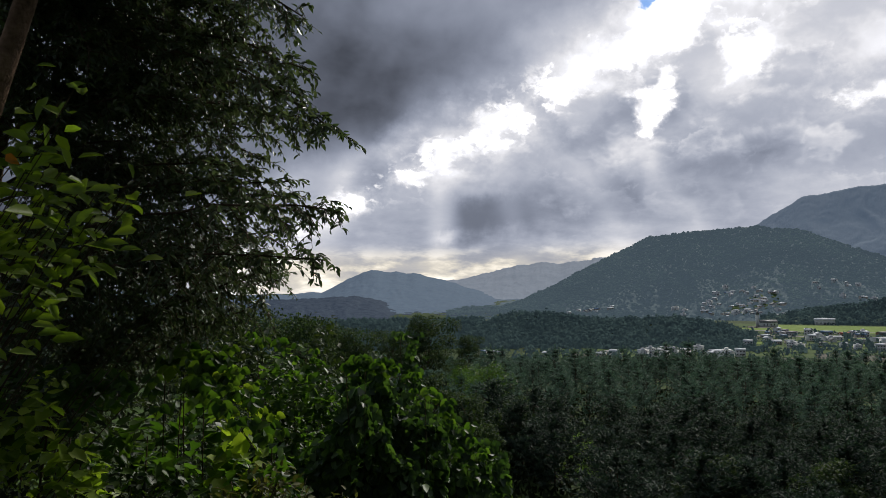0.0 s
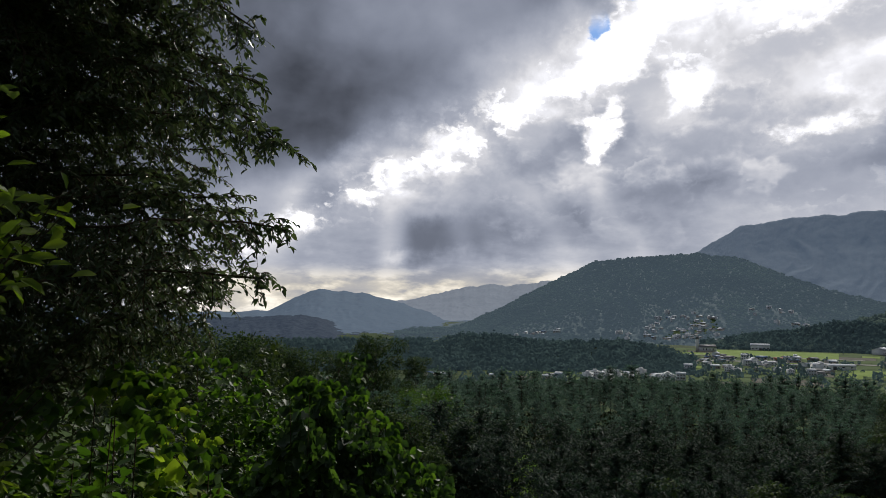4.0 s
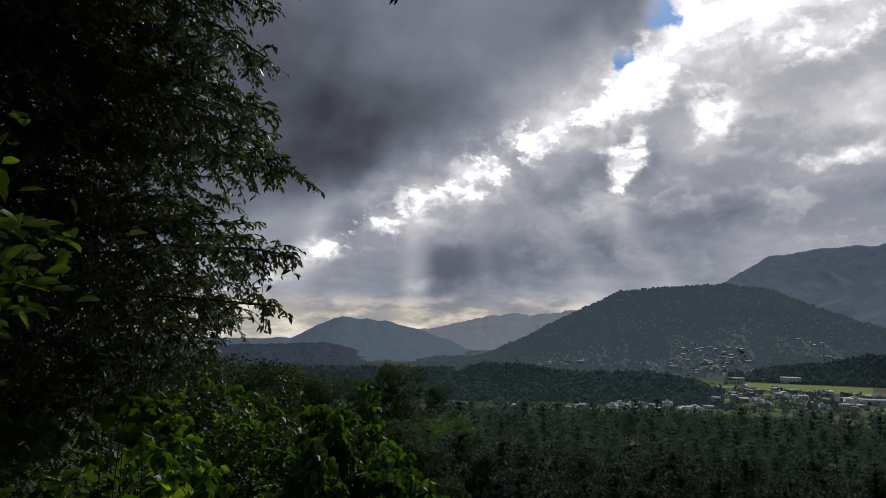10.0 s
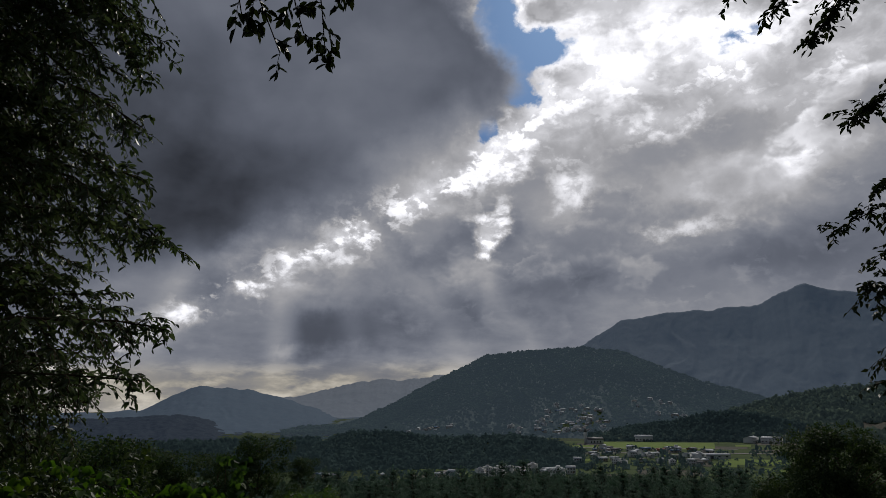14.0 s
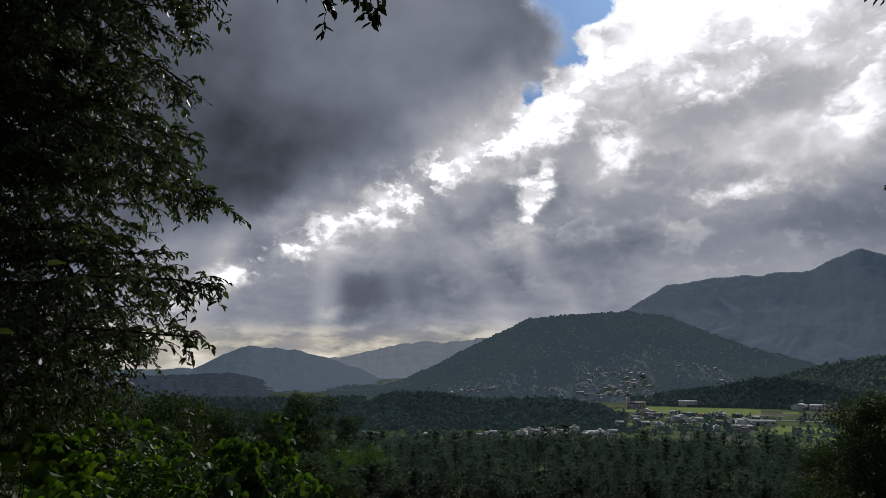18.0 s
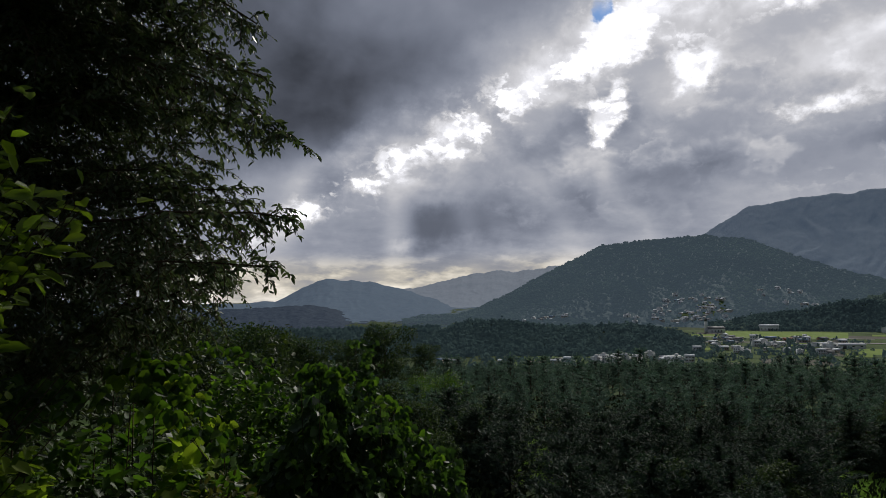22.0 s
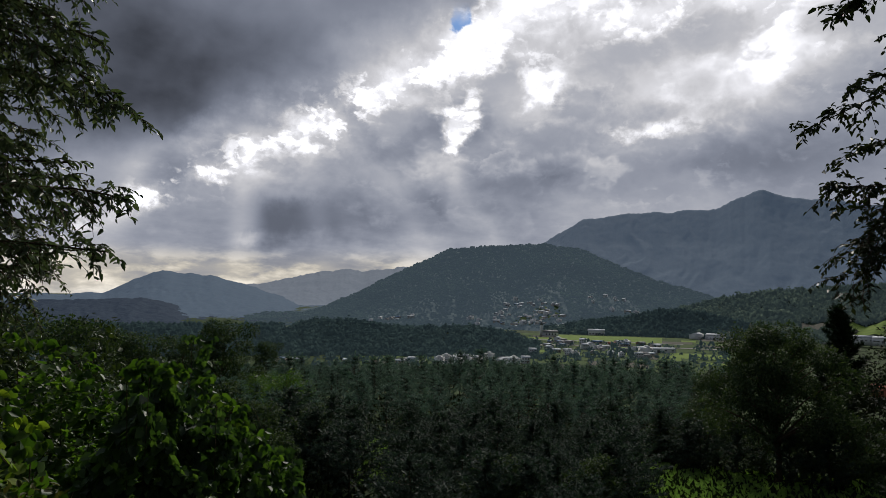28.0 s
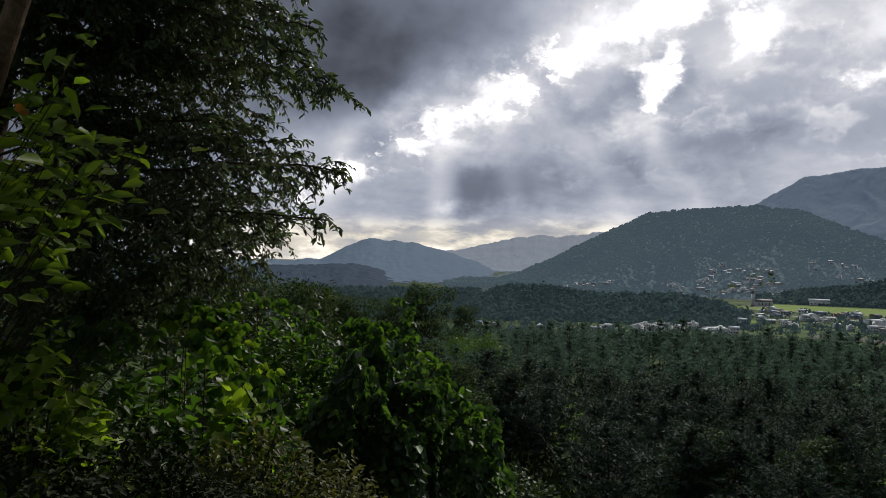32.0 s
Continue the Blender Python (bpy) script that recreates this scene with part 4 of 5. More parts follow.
def clumps(P, S, tv, tf, seed):
    """Needle tufts at P, each turned at random."""
    r = np.random.default_rng(seed)
    a = r.uniform(0, 6.28, len(P))
    c, s = np.cos(a)[:, None], np.sin(a)[:, None]
    X, Y = tv[None, :, 0] * c - tv[None, :, 1] * s, tv[None, :, 0] * s + tv[None, :, 1] * c
    V = np.stack([X, Y, np.broadcast_to(tv[None, :, 2], X.shape)], -1) * np.asarray(S)[:, None, None] + P[:, None]
    return V.reshape(-1, 3), (np.arange(len(P))[:, None, None] * len(tv) + tf[None]).reshape(-1, 3)


def pine_shape(h, seed, width=0.27, start=0.22, size=0.30, gap=0.50, brush=3, tv=TUFT_V, tf=TUFT_F):
    """Trunk with branches, and needles, of a young pine that stands at the origin: whorls of upturned shoots."""
    r = np.random.default_rng(seed)
    lean = r.normal(0, 0.03, 2)
    stem = lambda z: np.array([lean[0] * z * 0.5 + 0.05 * math.sin(z * 1.3 + seed), lean[1] * z * 0.5 + 0.04 * math.cos(z * 1.1), z])
    trunk = [tube([stem(z) for z in np.linspace(-0.3, h * 0.97, 9)], 0.030 + 0.008 * h, 0.012, 6)]
    P, S, I = [], [], []
    z = h * start
    while z < h * 0.93:
        f = (z / h - start) / (1 - start)
        reach = h * width * (1 - f) ** 0.8 * (0.6 + 0.8 * min(1, f * 3 + 0.35)) + 0.14
        n = int(r.integers(4, 7))
        for k in range(n):
            a = 6.28 * k / n + r.normal(0, 0.35)
            L = reach * r.uniform(0.6, 1.15)
            base = stem(z)
            tip = base + (math.cos(a) * L, math.sin(a) * L, L * r.uniform(0.15, 0.5) + 0.12)
            trunk.append(tube(bend(base, tip, (0, 0, -0.10 * L), 4), 0.007 + 0.002 * h * (1 - f), 0.004, 4))
            # places for dark inner tufts that imitate shade near the trunk
            for q in (0.12, 0.3):
                I.append(base + (tip - base) * q + r.normal(0, 0.05, 3) - (0, 0, 0.08))
            for q in np.linspace(0.45, 1.0, max(2, int(brush * L / 0.8 + 1))):
                c = base + (tip - base) * q + (0, 0, -0.40 * L * q * (1 - q))
                P.append(c + r.normal(0, 0.05, 3))
                S.append(size * r.uniform(0.8, 1.15))
                if q > 0.7:
                    P.append(c + r.normal(0, 0.13, 3) * (1, 1, 0.5) + (0, 0, 0.05))
                    S.append(size * r.uniform(0.7, 1.0))
        z += gap * r.uniform(0.8, 1.2)
    for q in np.linspace(0.86, 1.0, 7):
        P.append(stem(h * q))
        S.append(size * r.uniform(0.75, 0.95))
    return join(trunk), clumps(np.array(P), np.array(S), tv, tf, seed), clumps(np.array(I), np.full(len(I), size * 1.15), FAN_V, FAN_F, seed + 1)


def pine(name, h, seed, label, category, group, mat=M_NEEDLE, **kw):
    ob = thing(name, (0, 0, 0), label, category, group)
    (tv, tf), (nv, nf), (iv, jf) = pine_shape(h, seed, **kw)
    part("trunk", mesh_of("trunk", tv, [tf], M_BARK, True), ob)
    part("crown", mesh_of("crown", nv, [nf], mat), ob)
    # dark tufts inside the crown stand in for its shade
    part("inner_shade_needles", mesh_of("inner_shade_needles", iv, [jf], M_DARKNEEDLE if mat is M_DARKNEEDLE else M_DEEPNEEDLE), ob)
    return ob


PINES = [pine("pine_tree", 5.6 + 0.3 * k, 40 + k, "slender young green pine with a visible trunk", "pine tree", "pines in the plantation", start=0.30 + 0.03 * (k % 3)) for k in range(5)]
PINES += [pine("pine_tree", 4.0 + 0.3 * k, 60 + k, "bushy dark young pine branched to the ground", "pine tree", "pines in the plantation", M_DEEPNEEDLE, start=0.06, width=0.46, size=0.30, gap=0.34) for k in range(3)]


def pine_spots():
    """Loose rows of planting, with a clearing and a meadow left open."""
    spots = []
    for i, rr in enumerate(np.arange(23, 165, 3.5)):
        n = int((46 * rr * 0.01745) / 3.2)
        for k in range(n):
            az = -11 + 46 * (k + rng.uniform(0.1, 0.9)) / n
            q = rr + rng.uniform(-1.4, 1.4)
            if 4.2 < az < 7.9 and 29 < q < 54:
                continue
            if az > 27.2 and q < 47:
                continue
            if az < 2 and q < 30 + 2.2 * (2 - az):
                continue
            if az > 31 and q < 58:
                continue
            spots.append((az, q))
    return spots


SPOTS = sorted(pine_spots(), key=lambda s: s[1])
used = set()
far_v, far_t, far_i = [], [], []
FAR_PINES = [pine_shape(6.4, 80 + k, start=0.32, size=0.34, gap=0.62, brush=2, tv=FAN_V, tf=FAN_F) for k in range(4)]
for k, (az, q) in enumerate(SPOTS):
    p = polar(az, q)
    z = gz(p)
    kind = int(rng.integers(5, 8)) if q < 50 else int(rng.integers(0, 5))
    tall = (3.4 + 1.1 * min(1.0, max(0.0, (q - 25) / 50))) * rng.uniform(0.8, 1.12) * (1.38 if rng.uniform() < 0.13 and q > 75 else 1.0) * (0.86 if q > 95 else 1.0) * (1.0 + 0.07 * min(1.0, max(0.0, (az - 12) / 6)) * (q > 70))
    turn = rng.uniform(0, 360)
    if k < 290:
        first = PINES[kind]
        s = tall / (5.6 + 0.3 * kind if kind < 5 else 4.0 + 0.3 * (kind - 5))
        m = pose(p[0], p[1], z, 0, 0, turn)
        if kind not in used:
            used.add(kind)
            first.matrix_world = m @ Matrix.Diagonal((s, s, s, 1))
            first.scale = (s, s, s)
        else:
            c = copy_thing(first, m)
            c.scale = (s, s, s)
    else:
        (tv, tf), (nv, nf), (iv, jf) = FAR_PINES[k % 4]
        s = tall / 6.4
        ca, sa_ = math.cos(turn), math.sin(turn)
        R = np.array([[ca, sa_, 0], [-sa_, ca, 0], [0, 0, 1]]) * s
        far_v.append((nv @ R + (p[0], p[1], z), nf))
        far_i.append((iv @ R + (p[0], p[1], z), jf))
        far_t.append((tv[:54] @ R + (p[0], p[1], z), tf[:48]))
V, F = join(far_v)
grove = tagged(new("pine_grove", mesh_of("pine_grove", V, [F], M_NEEDLE)), "rows of young green pines on the lower slope", "pines", kind="stuff")
# the far pines' inner shade, made as darker needles
V, F = join(far_i)
part("inner_shade_needles", mesh_of("inner_shade_needles", V, [F], M_DEEPNEEDLE), grove)
V, F = join(far_t)
part("trunk", mesh_of("trunk", V, [F], M_BARK, True), grove)


# ------------------------------------------------------------------ broad-leaved trees and bushes
def leafy_tree(name, h, spread, seed, label, category="tree", group="", mat=M_WOODLEAF, leaf=0.15, count=9000, start=0.28, lumps=26, lump=(0.24, 0.42)):
    """A tapered trunk with limbs, and a crown of many leaves in uneven lumps."""
    r = np.random.default_rng(seed)
    ob = thing(name, (0, 0, 0), label, category, group)
    wood = [tube([(0.12 * math.sin(z + seed), 0.1 * math.cos(z * 1.3 + seed), z) for z in np.linspace(-0.4, h * 0.75, 8)], 0.02 * h + 0.03, 0.03, 8)]
    P, N, limbs = [], [], []
    each = count // lumps
    for k in range(lumps):
        f = (k + 0.5) / lumps
        zz = h * (start + (0.97 - start) * f)
        a = k * 2.4 + r.normal(0, 0.3)
        ring = spread * math.sqrt(max(0.03, 1 - ((f - 0.38) / 0.66) ** 2)) * r.uniform(0.35, 0.95)
        c = np.array([math.cos(a) * ring, math.sin(a) * ring, zz + r.normal(0, 0.15)])
        base = np.array([0, 0, max(h * start * 0.7, zz - ring * 0.8 - 0.3)])
        limbs.append(tube(bend(base, c, (0, 0, 0.12 * ring), 5), 0.012 * h * (1.1 - f) + 0.015, 0.01, 5))
        size = np.array([1, 1, 0.72]) * spread * r.uniform(*lump)
        d = unit(r.normal(0, 1, (each, 3)))
        rad = r.uniform(0.35, 1.0, (each, 1)) ** 0.5
        P.append(c + d * rad * size * (1 + 0.25 * np.sin(d[:, :1] * 7 + k) * np.cos(d[:, 1:2] * 6)))
        N.append(d)
    P, N = np.concatenate(P), np.concatenate(N)
    D = unit(N * 0.7 + r.normal(0, 0.6, P.shape) + (0, 0, -0.35))
    U = unit(N * 0.6 + (0, 0, 0.9) + r.normal(0, 0.4, P.shape))
    V, F = blades(P, D, U, leaf * r.uniform(0.7, 1.3, len(P)), leaf * 0.66, DIAMOND_V, DIAMOND_F)
    wv, wf = join(wood)
    part("trunk", mesh_of("trunk", wv, [wf], M_BARK, True), ob)
    for lv, lf in limbs:
        part("limb", mesh_of("limb", lv, [lf], M_BARK, True), ob)
    part("crown", mesh_of("crown", V, [F], mat), ob)
    return ob


def stand(ob, az, r, turn=0.0, s=1.0, first=False, sink=0.0):
    p = polar(az, r)
    m = pose(p[0], p[1], gz(p) - sink, 0, 0, turn)
    if first:
        ob.matrix_world = m
        ob.scale = (s, s, s)
        return ob
    c = copy_thing(ob, m)
    c.scale = (s, s, s)
    return c


T_ROUND = leafy_tree("round_tree", 9.3, 4.1, 1, "broad round-headed green tree with a dark trunk", mat=M_WOODLEAF, count=34000, leaf=0.17, lumps=46, start=0.36, lump=(0.20, 0.32))
stand(T_ROUND, 37.6, 46, 0, 1.0, True)
T_MID = leafy_tree("slope_tree", 7.5, 2.8, 2, "dense dusky green tree on the slope", "tree", "trees on the slope", count=11000, leaf=0.17)
stand(T_MID, -6.6, 75, 0, 1.36, True)
for az, r, turn, s in ((-12.8, 60, 40, 1.12), (-17.0, 48, 90, 1.20), (-20.5, 40, 10, 1.25), (-9.6, 95, 200, 1.12), (-15, 80, 120, 1.25), (-25, 45, 300, 1.3), (-3.2, 110, 20, 1.0), (33.0, 62, 60, 0.8), (48, 85, 20, 1.2), (42.5, 100, 110, 1.0), (39, 130, 10, 1.1), (35, 150, 80, 1.0)):
    stand(T_MID, az, r, turn, s)
T_DARK = leafy_tree("shaded_tree", 8.0, 3.0, 5, "dark green tree, shade put into its leaf colour", "tree", "trees in shade", mat=M_SHADE, count=10000, leaf=0.19, start=0.15)
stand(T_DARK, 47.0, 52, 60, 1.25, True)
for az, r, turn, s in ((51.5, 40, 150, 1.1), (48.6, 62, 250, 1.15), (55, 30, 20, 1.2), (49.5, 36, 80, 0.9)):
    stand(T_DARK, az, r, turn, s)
# unseen trees added beside and behind the camera to shade the near bushes
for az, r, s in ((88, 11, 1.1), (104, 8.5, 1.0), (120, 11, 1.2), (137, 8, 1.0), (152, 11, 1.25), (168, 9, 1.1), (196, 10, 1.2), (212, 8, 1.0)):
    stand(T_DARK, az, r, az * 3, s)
T_SAPL = leafy_tree("sapling", 3.2, 1.3, 3, "small dense green sapling at the wood's edge", "sapling", "saplings at the meadow", count=5000, leaf=0.13, start=0.12, lumps=16)
stand(T_SAPL, -2.0, 33, 0, 1.0, True)
for az, r, turn, s in ((-5, 30, 50, 1.1), (-8, 26, 80, 1.2), (-11, 24, 10, 1.2), (-3.5, 40, 200, 1.3), (0.5, 42, 100, 1.2), (-14, 28, 30, 1.5), (-18, 26, 70, 1.6), (-22, 22, 160, 1.6), (-10.5, 36, 30, 1.5), (-6.5, 46, 120, 1.5), (31.2, 50.5, 0, 0.9), (33.4, 51, 20, 1.0), (36.4, 49, 77, 1.0), (39.5, 48.5, 140, 1.1), (42, 47, 30, 1.2), (29.2, 51, 30, 0.9), (45.5, 42, 10, 1.3), (43.2, 50, 200, 1.2), (8.2, 47, 10, 0.8), (3.9, 49, 60, 0.9), (16, 26, 10, 1.0), (24, 28, 80, 1.0)):
    stand(T_SAPL, az, r, turn, s)
T_PALE = leafy_tree("pale_tree", 4.8, 2.6, 12, "small pale yellow-green tree among the pines", "tree", "pale trees", mat=M_YELLOW, count=7000, leaf=0.15, start=0.12, lumps=22)
stand(T_PALE, -1.6, 58, 0, 1.0, True)
stand(T_PALE, -3.6, 66, 120, 0.9)
conifer = pine("conifer", 12.5, 91, "tall dark dense conifer beside the round tree", "conifer", "", M_DARKNEEDLE, start=0.08, width=0.17, size=0.50, brush=5, gap=0.40)
stand(conifer, 41.9, 66, 0, 1.0, True)
for az, r in ((31.2, 47), (32.2, 48), (34.9, 47), (38.4, 46), (41.0, 45)):
    p = polar(az, r)
    c = copy_thing(PINES[5], pose(p[0], p[1], gz(p), 0, 0, az * 40))
    c.scale = (0.82, 0.82, 0.82)


def bush(name, az, r, top, size, label, mat, leaf, count, seed, heart=True, ratio=0.85, group="", lumpy=0.14, hang=False):
    """A mound of leaves on stems. top: height of its crest; size: half width, half depth."""
    q = np.random.default_rng(seed)
    p = polar(az, r)
    z0 = gz(p)
    half = max(0.4, (top - z0) / 2)
    ob = thing(name, (p[0], p[1], z0), label, "bush" if "bush" in name else "shrub", group)
    d = unit(q.normal(0, 1, (count, 3)))
    rad = q.uniform(0.75 if hang else 0.45, 1.0, (count, 1)) ** 0.4
    lump = 0.86 + lumpy * np.sin(d[:, :1] * 6 + seed) * np.cos(d[:, 2:] * 5 + seed) + lumpy * 0.6 * np.sin(d[:, 1:2] * 11 + seed)
    P = d * rad * lump * (size[0], size[1], half) + (0, 0, half)
    keep = P[:, 2] > 0.02
    P, d = P[keep], d[keep]
    D = unit(d * 0.8 + q.normal(0, 0.45, P.shape) + (0, 0, -0.55))
    U = unit(d * 0.7 + (0, 0, 0.8) + q.normal(0, 0.35, P.shape))
    if hang:
        D = unit(d * (0.5, 0.5, 0.2) + q.normal(0, 0.38, P.shape) + (0, 0, -0.7))
        U = unit(d * (1.0, 1.0, 0.6) + (0, 0, 0.5) + q.normal(0, 0.30, P.shape))
        # the top leaves are turned toward the camera so light glows through them
        crest = d[:, 2] > 0.45
        U[crest] = unit(q.normal(0, 0.55, P.shape) * (1, 1, 0.3) + (0, -0.75, 0.5))[crest]
    L = leaf * q.uniform(0.6, 1.25, len(P))
    V, F = blades(P, D, U, L, L * ratio, HEART_V if heart else LEAF_V, HEART_F if heart else LEAF_F)
    stems = []
    for k in range(9):
        g = unit(q.normal(0, 1, 3) * (1, 1, 0.3) + (0, 0, 0.9)) * (size[0] * 0.9, size[1] * 0.9, half * 1.7)
        stems.append(tube(bend((q.normal(0, 0.12), q.normal(0, 0.12), -0.1), g + (0, 0, half * 0.2), (0, 0, 0.15), 6), 0.018, 0.004, 5))
    for sv, sf in stems:
        part("stem", mesh_of("stem", sv, [sf], M_BARK, True), ob)
    part("foliage", mesh_of("foliage", V, [F], mat), ob)
    return ob


bush("vine_bush", -11.2, 8.2, 68.98, (1.05, 1.0), "mound of broad-leaved vine over a bush", M_VINE, 0.105, 10500, 21, True, 1.0, hang=True, lumpy=0.2)
bush("vine_bush", -6.4, 9.0, 68.45, (1.15, 0.9), "lower mound of green vine leaves", M_VINE, 0.10, 5600, 22, True, 1.0, hang=True)
bush("vine_bush", -8.4, 10.6, 69.14, (0.46, 0.45), "narrow pillar of dark vine leaves", M_VINE, 0.115, 1500, 23, True, 1.0, hang=True)
bush("vine_bush", -3.0, 9.6, 67.5, (0.9, 0.8), "low trailing vine mound at the slope's edge", M_VINE, 0.10, 3400, 24, True, 1.0, hang=True)
bush("vine_bush", -17.6, 10.4, 69.28, (1.2, 0.8), "leafy bush with lit yellow-green tops", M_YELLOW, 0.12, 4200, 25)
bush("leafy_bush", -25.6, 5.3, 69.48, (0.44, 0.40), "upright bush of large round yellow-green leaves", M_YELLOW, 0.115, 620, 26, True, 1.0)
bush("leafy_bush", -22.0, 5.0, 69.24, (0.40, 0.34), "arching bush of large bright yellow-green leaves", M_BRIGHT, 0.115, 340, 43, True, 1.0)
bush("leafy_bush", -19.6, 4.9, 68.98, (0.36, 0.34), "bright yellow-green broad-leaved bush", M_YELLOW, 0.10, 520, 27, True, 1.0)
bush("leafy_bush", -31.0, 4.8, 69.32, (0.62, 0.45), "tangled green bush with pale lit leaves", M_YELLOW, 0.085, 1700, 28, True, 0.8)
bush("leafy_bush", -36.5, 4.0, 69.57, (0.52, 0.40), "tangled bush with leaves coloured pale as if lit", M_BRIGHT, 0.085, 1500, 42, True, 0.8)
bush("small_leaved_shrub", -20.5, 4.2, 68.95, (0.80, 0.5), "twiggy shrub with small dull leaves", M_DRY, 0.050, 5600, 29, False, 0.6)
bush("small_leaved_shrub", -13.5, 5.0, 68.45, (0.70, 0.5), "low twiggy shrub of small green leaves", M_DRY, 0.05, 4200, 30, False, 0.6)
# the next two take the leaf colour that is darkened for shade
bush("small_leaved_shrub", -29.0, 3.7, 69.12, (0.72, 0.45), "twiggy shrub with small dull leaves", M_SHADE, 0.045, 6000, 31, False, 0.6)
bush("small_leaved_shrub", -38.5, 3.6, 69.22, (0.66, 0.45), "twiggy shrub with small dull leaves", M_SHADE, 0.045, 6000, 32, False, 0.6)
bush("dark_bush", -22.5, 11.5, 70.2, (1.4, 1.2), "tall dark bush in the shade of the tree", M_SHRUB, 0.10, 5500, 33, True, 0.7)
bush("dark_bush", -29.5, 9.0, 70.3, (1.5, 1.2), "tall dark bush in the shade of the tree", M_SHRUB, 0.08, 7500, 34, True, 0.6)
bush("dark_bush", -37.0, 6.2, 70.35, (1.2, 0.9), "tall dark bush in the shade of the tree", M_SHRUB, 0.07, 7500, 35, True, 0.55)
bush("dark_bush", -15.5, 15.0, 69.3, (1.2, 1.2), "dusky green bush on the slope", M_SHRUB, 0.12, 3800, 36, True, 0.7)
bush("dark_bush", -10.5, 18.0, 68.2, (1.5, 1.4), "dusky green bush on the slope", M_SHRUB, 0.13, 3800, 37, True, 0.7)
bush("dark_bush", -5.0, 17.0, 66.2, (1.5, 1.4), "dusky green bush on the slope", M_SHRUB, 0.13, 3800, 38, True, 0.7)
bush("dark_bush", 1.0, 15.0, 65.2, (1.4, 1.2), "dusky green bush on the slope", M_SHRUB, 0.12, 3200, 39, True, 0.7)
bush("dark_bush", 49.5, 14.0, 68.6, (1.5, 1.4), "bush under the overhanging tree, shade put into its leaf colour", M_SHADE, 0.10, 5200, 40, True, 0.7)
bush("dark_bush", 54.0, 9.5, 69.8, (1.3, 1.2), "bush under the overhanging tree, shade put into its leaf colour", M_SHADE, 0.09, 5200, 41, True, 0.7)


def trailing_vine(a, b, nodes, mat, leaf, seed, label="trailing vine with large three-part yellow-green leaves"):
    """A vine that climbs from the ground to a and arches over to b, with leaves in threes on stalks."""
    q = np.random.default_rng(seed)
    a, b = np.asarray(a, float), np.asarray(b, float)
    foot = np.array([a[0] * 1.25, a[1] * 1.25, 0.0])
    foot[2] = gz(foot) - 0.08
    ob = thing("trailing_vine", (0, 0, 0), label, "vine", "trailing vines")
    climb = bend(foot, a, (q.normal(0, 0.05), q.normal(0, 0.05), 0.0), 7)
    arch = bend(a, b, (q.normal(0, 0.04), q.normal(0, 0.04), 0.10), 12) + q.normal(0, 0.01, (12, 3))
    V, F = tube(np.concatenate([climb[:-1], arch]), 0.0045, 0.002, 5)
    part("stem", mesh_of("stem", V, [F], M_BARK, True), ob)
    face = unit(np.array([-a[0], -a[1], 0.0]))
    aside = unit(np.cross((0, 0, 1), face))
    P, D, U, S, stalks = [], [], [], [], []
    for k, f in enumerate(np.linspace(0.0, 1.0, nodes)):
        i = min(int(f * 11), 10)
        c = arch[i] + (arch[i + 1] - arch[i]) * (f * 11 - i)
        tip = c + (0, 0, q.uniform(0.04, 0.13)) + aside * q.normal(0, 0.08) + face * q.uniform(-0.04, 0.10)
        stalks.append(tube(bend(c, tip, (0, 0, 0.01), 3), 0.0025, 0.0015, 3))
        turn = unit(face * 0.75 + np.array([0, 0, 0.5]) + q.normal(0, 0.28, 3))
        size = leaf * q.uniform(0.75, 1.25) * (1.1 - 0.35 * f)
        for m, lean in enumerate((-0.9, 0.9, 0.0)):
            P.append(tip + aside * lean * 0.012)
            D.append(unit(aside * lean + np.array([0, 0, -0.55 if lean else -0.9]) + face * 0.35 + q.normal(0, 0.16, 3)))
            U.append(turn + q.normal(0, 0.12, 3))
            S.append(size * (1.0 if m == 2 else 0.85))
    S = np.array(S)
    V, F = blades(np.array(P), np.array(D), np.array(U), S, S * 0.92, HEART_V, HEART_F)
    part("foliage", mesh_of("foliage", V, [F], mat), ob)
    V, F = join(stalks)
    tagged(part("leaf_stalks", mesh_of("leaf_stalks", V, [F], M_SHRUB), ob), kind="stuff")
    return ob


for k, (a0, e0, a1, e1, dist, nodes, mat) in enumerate((
    (-27.6, -6.4, -21.5, -9.0, 5.0, 17, M_YELLOW), (-26.2, -6.8, -19.6, -11.4, 4.9, 18, M_BRIGHT), (-24.8, -7.0, -18.6, -12.6, 4.8, 16, M_YELLOW),
    (-26.5, -8.4, -21.0, -13.0, 4.7, 14, M_YELLOW), (-38.4, -7.8, -31.5, -9.6, 4.7, 17, M_YELLOW), (-35.2, -8.8, -28.4, -9.8, 4.6, 17, M_YELLOW),
    (-40.0, -9.4, -35.0, -12.0, 4.4, 12, M_YELLOW), (-20.6, -5.2, -16.6, -6.6, 7.6, 12, M_YELLOW), (-13.6, -7.4, -8.6, -8.6, 7.3, 16, M_YELLOW),
    (-11.8, -7.0, -6.6, -10.2, 7.2, 16, M_YELLOW), (-7.0, -9.6, -2.6, -15.0, 7.6, 15, M_YELLOW), (-9.0, -4.8, -7.2, -6.6, 10.2, 8, M_VINE),
)):
    trailing_vine(toward(a0, e0, dist), toward(a1, e1, dist - 0.25), nodes, mat, 0.092 if dist < 6 else 0.095, 300 + k)


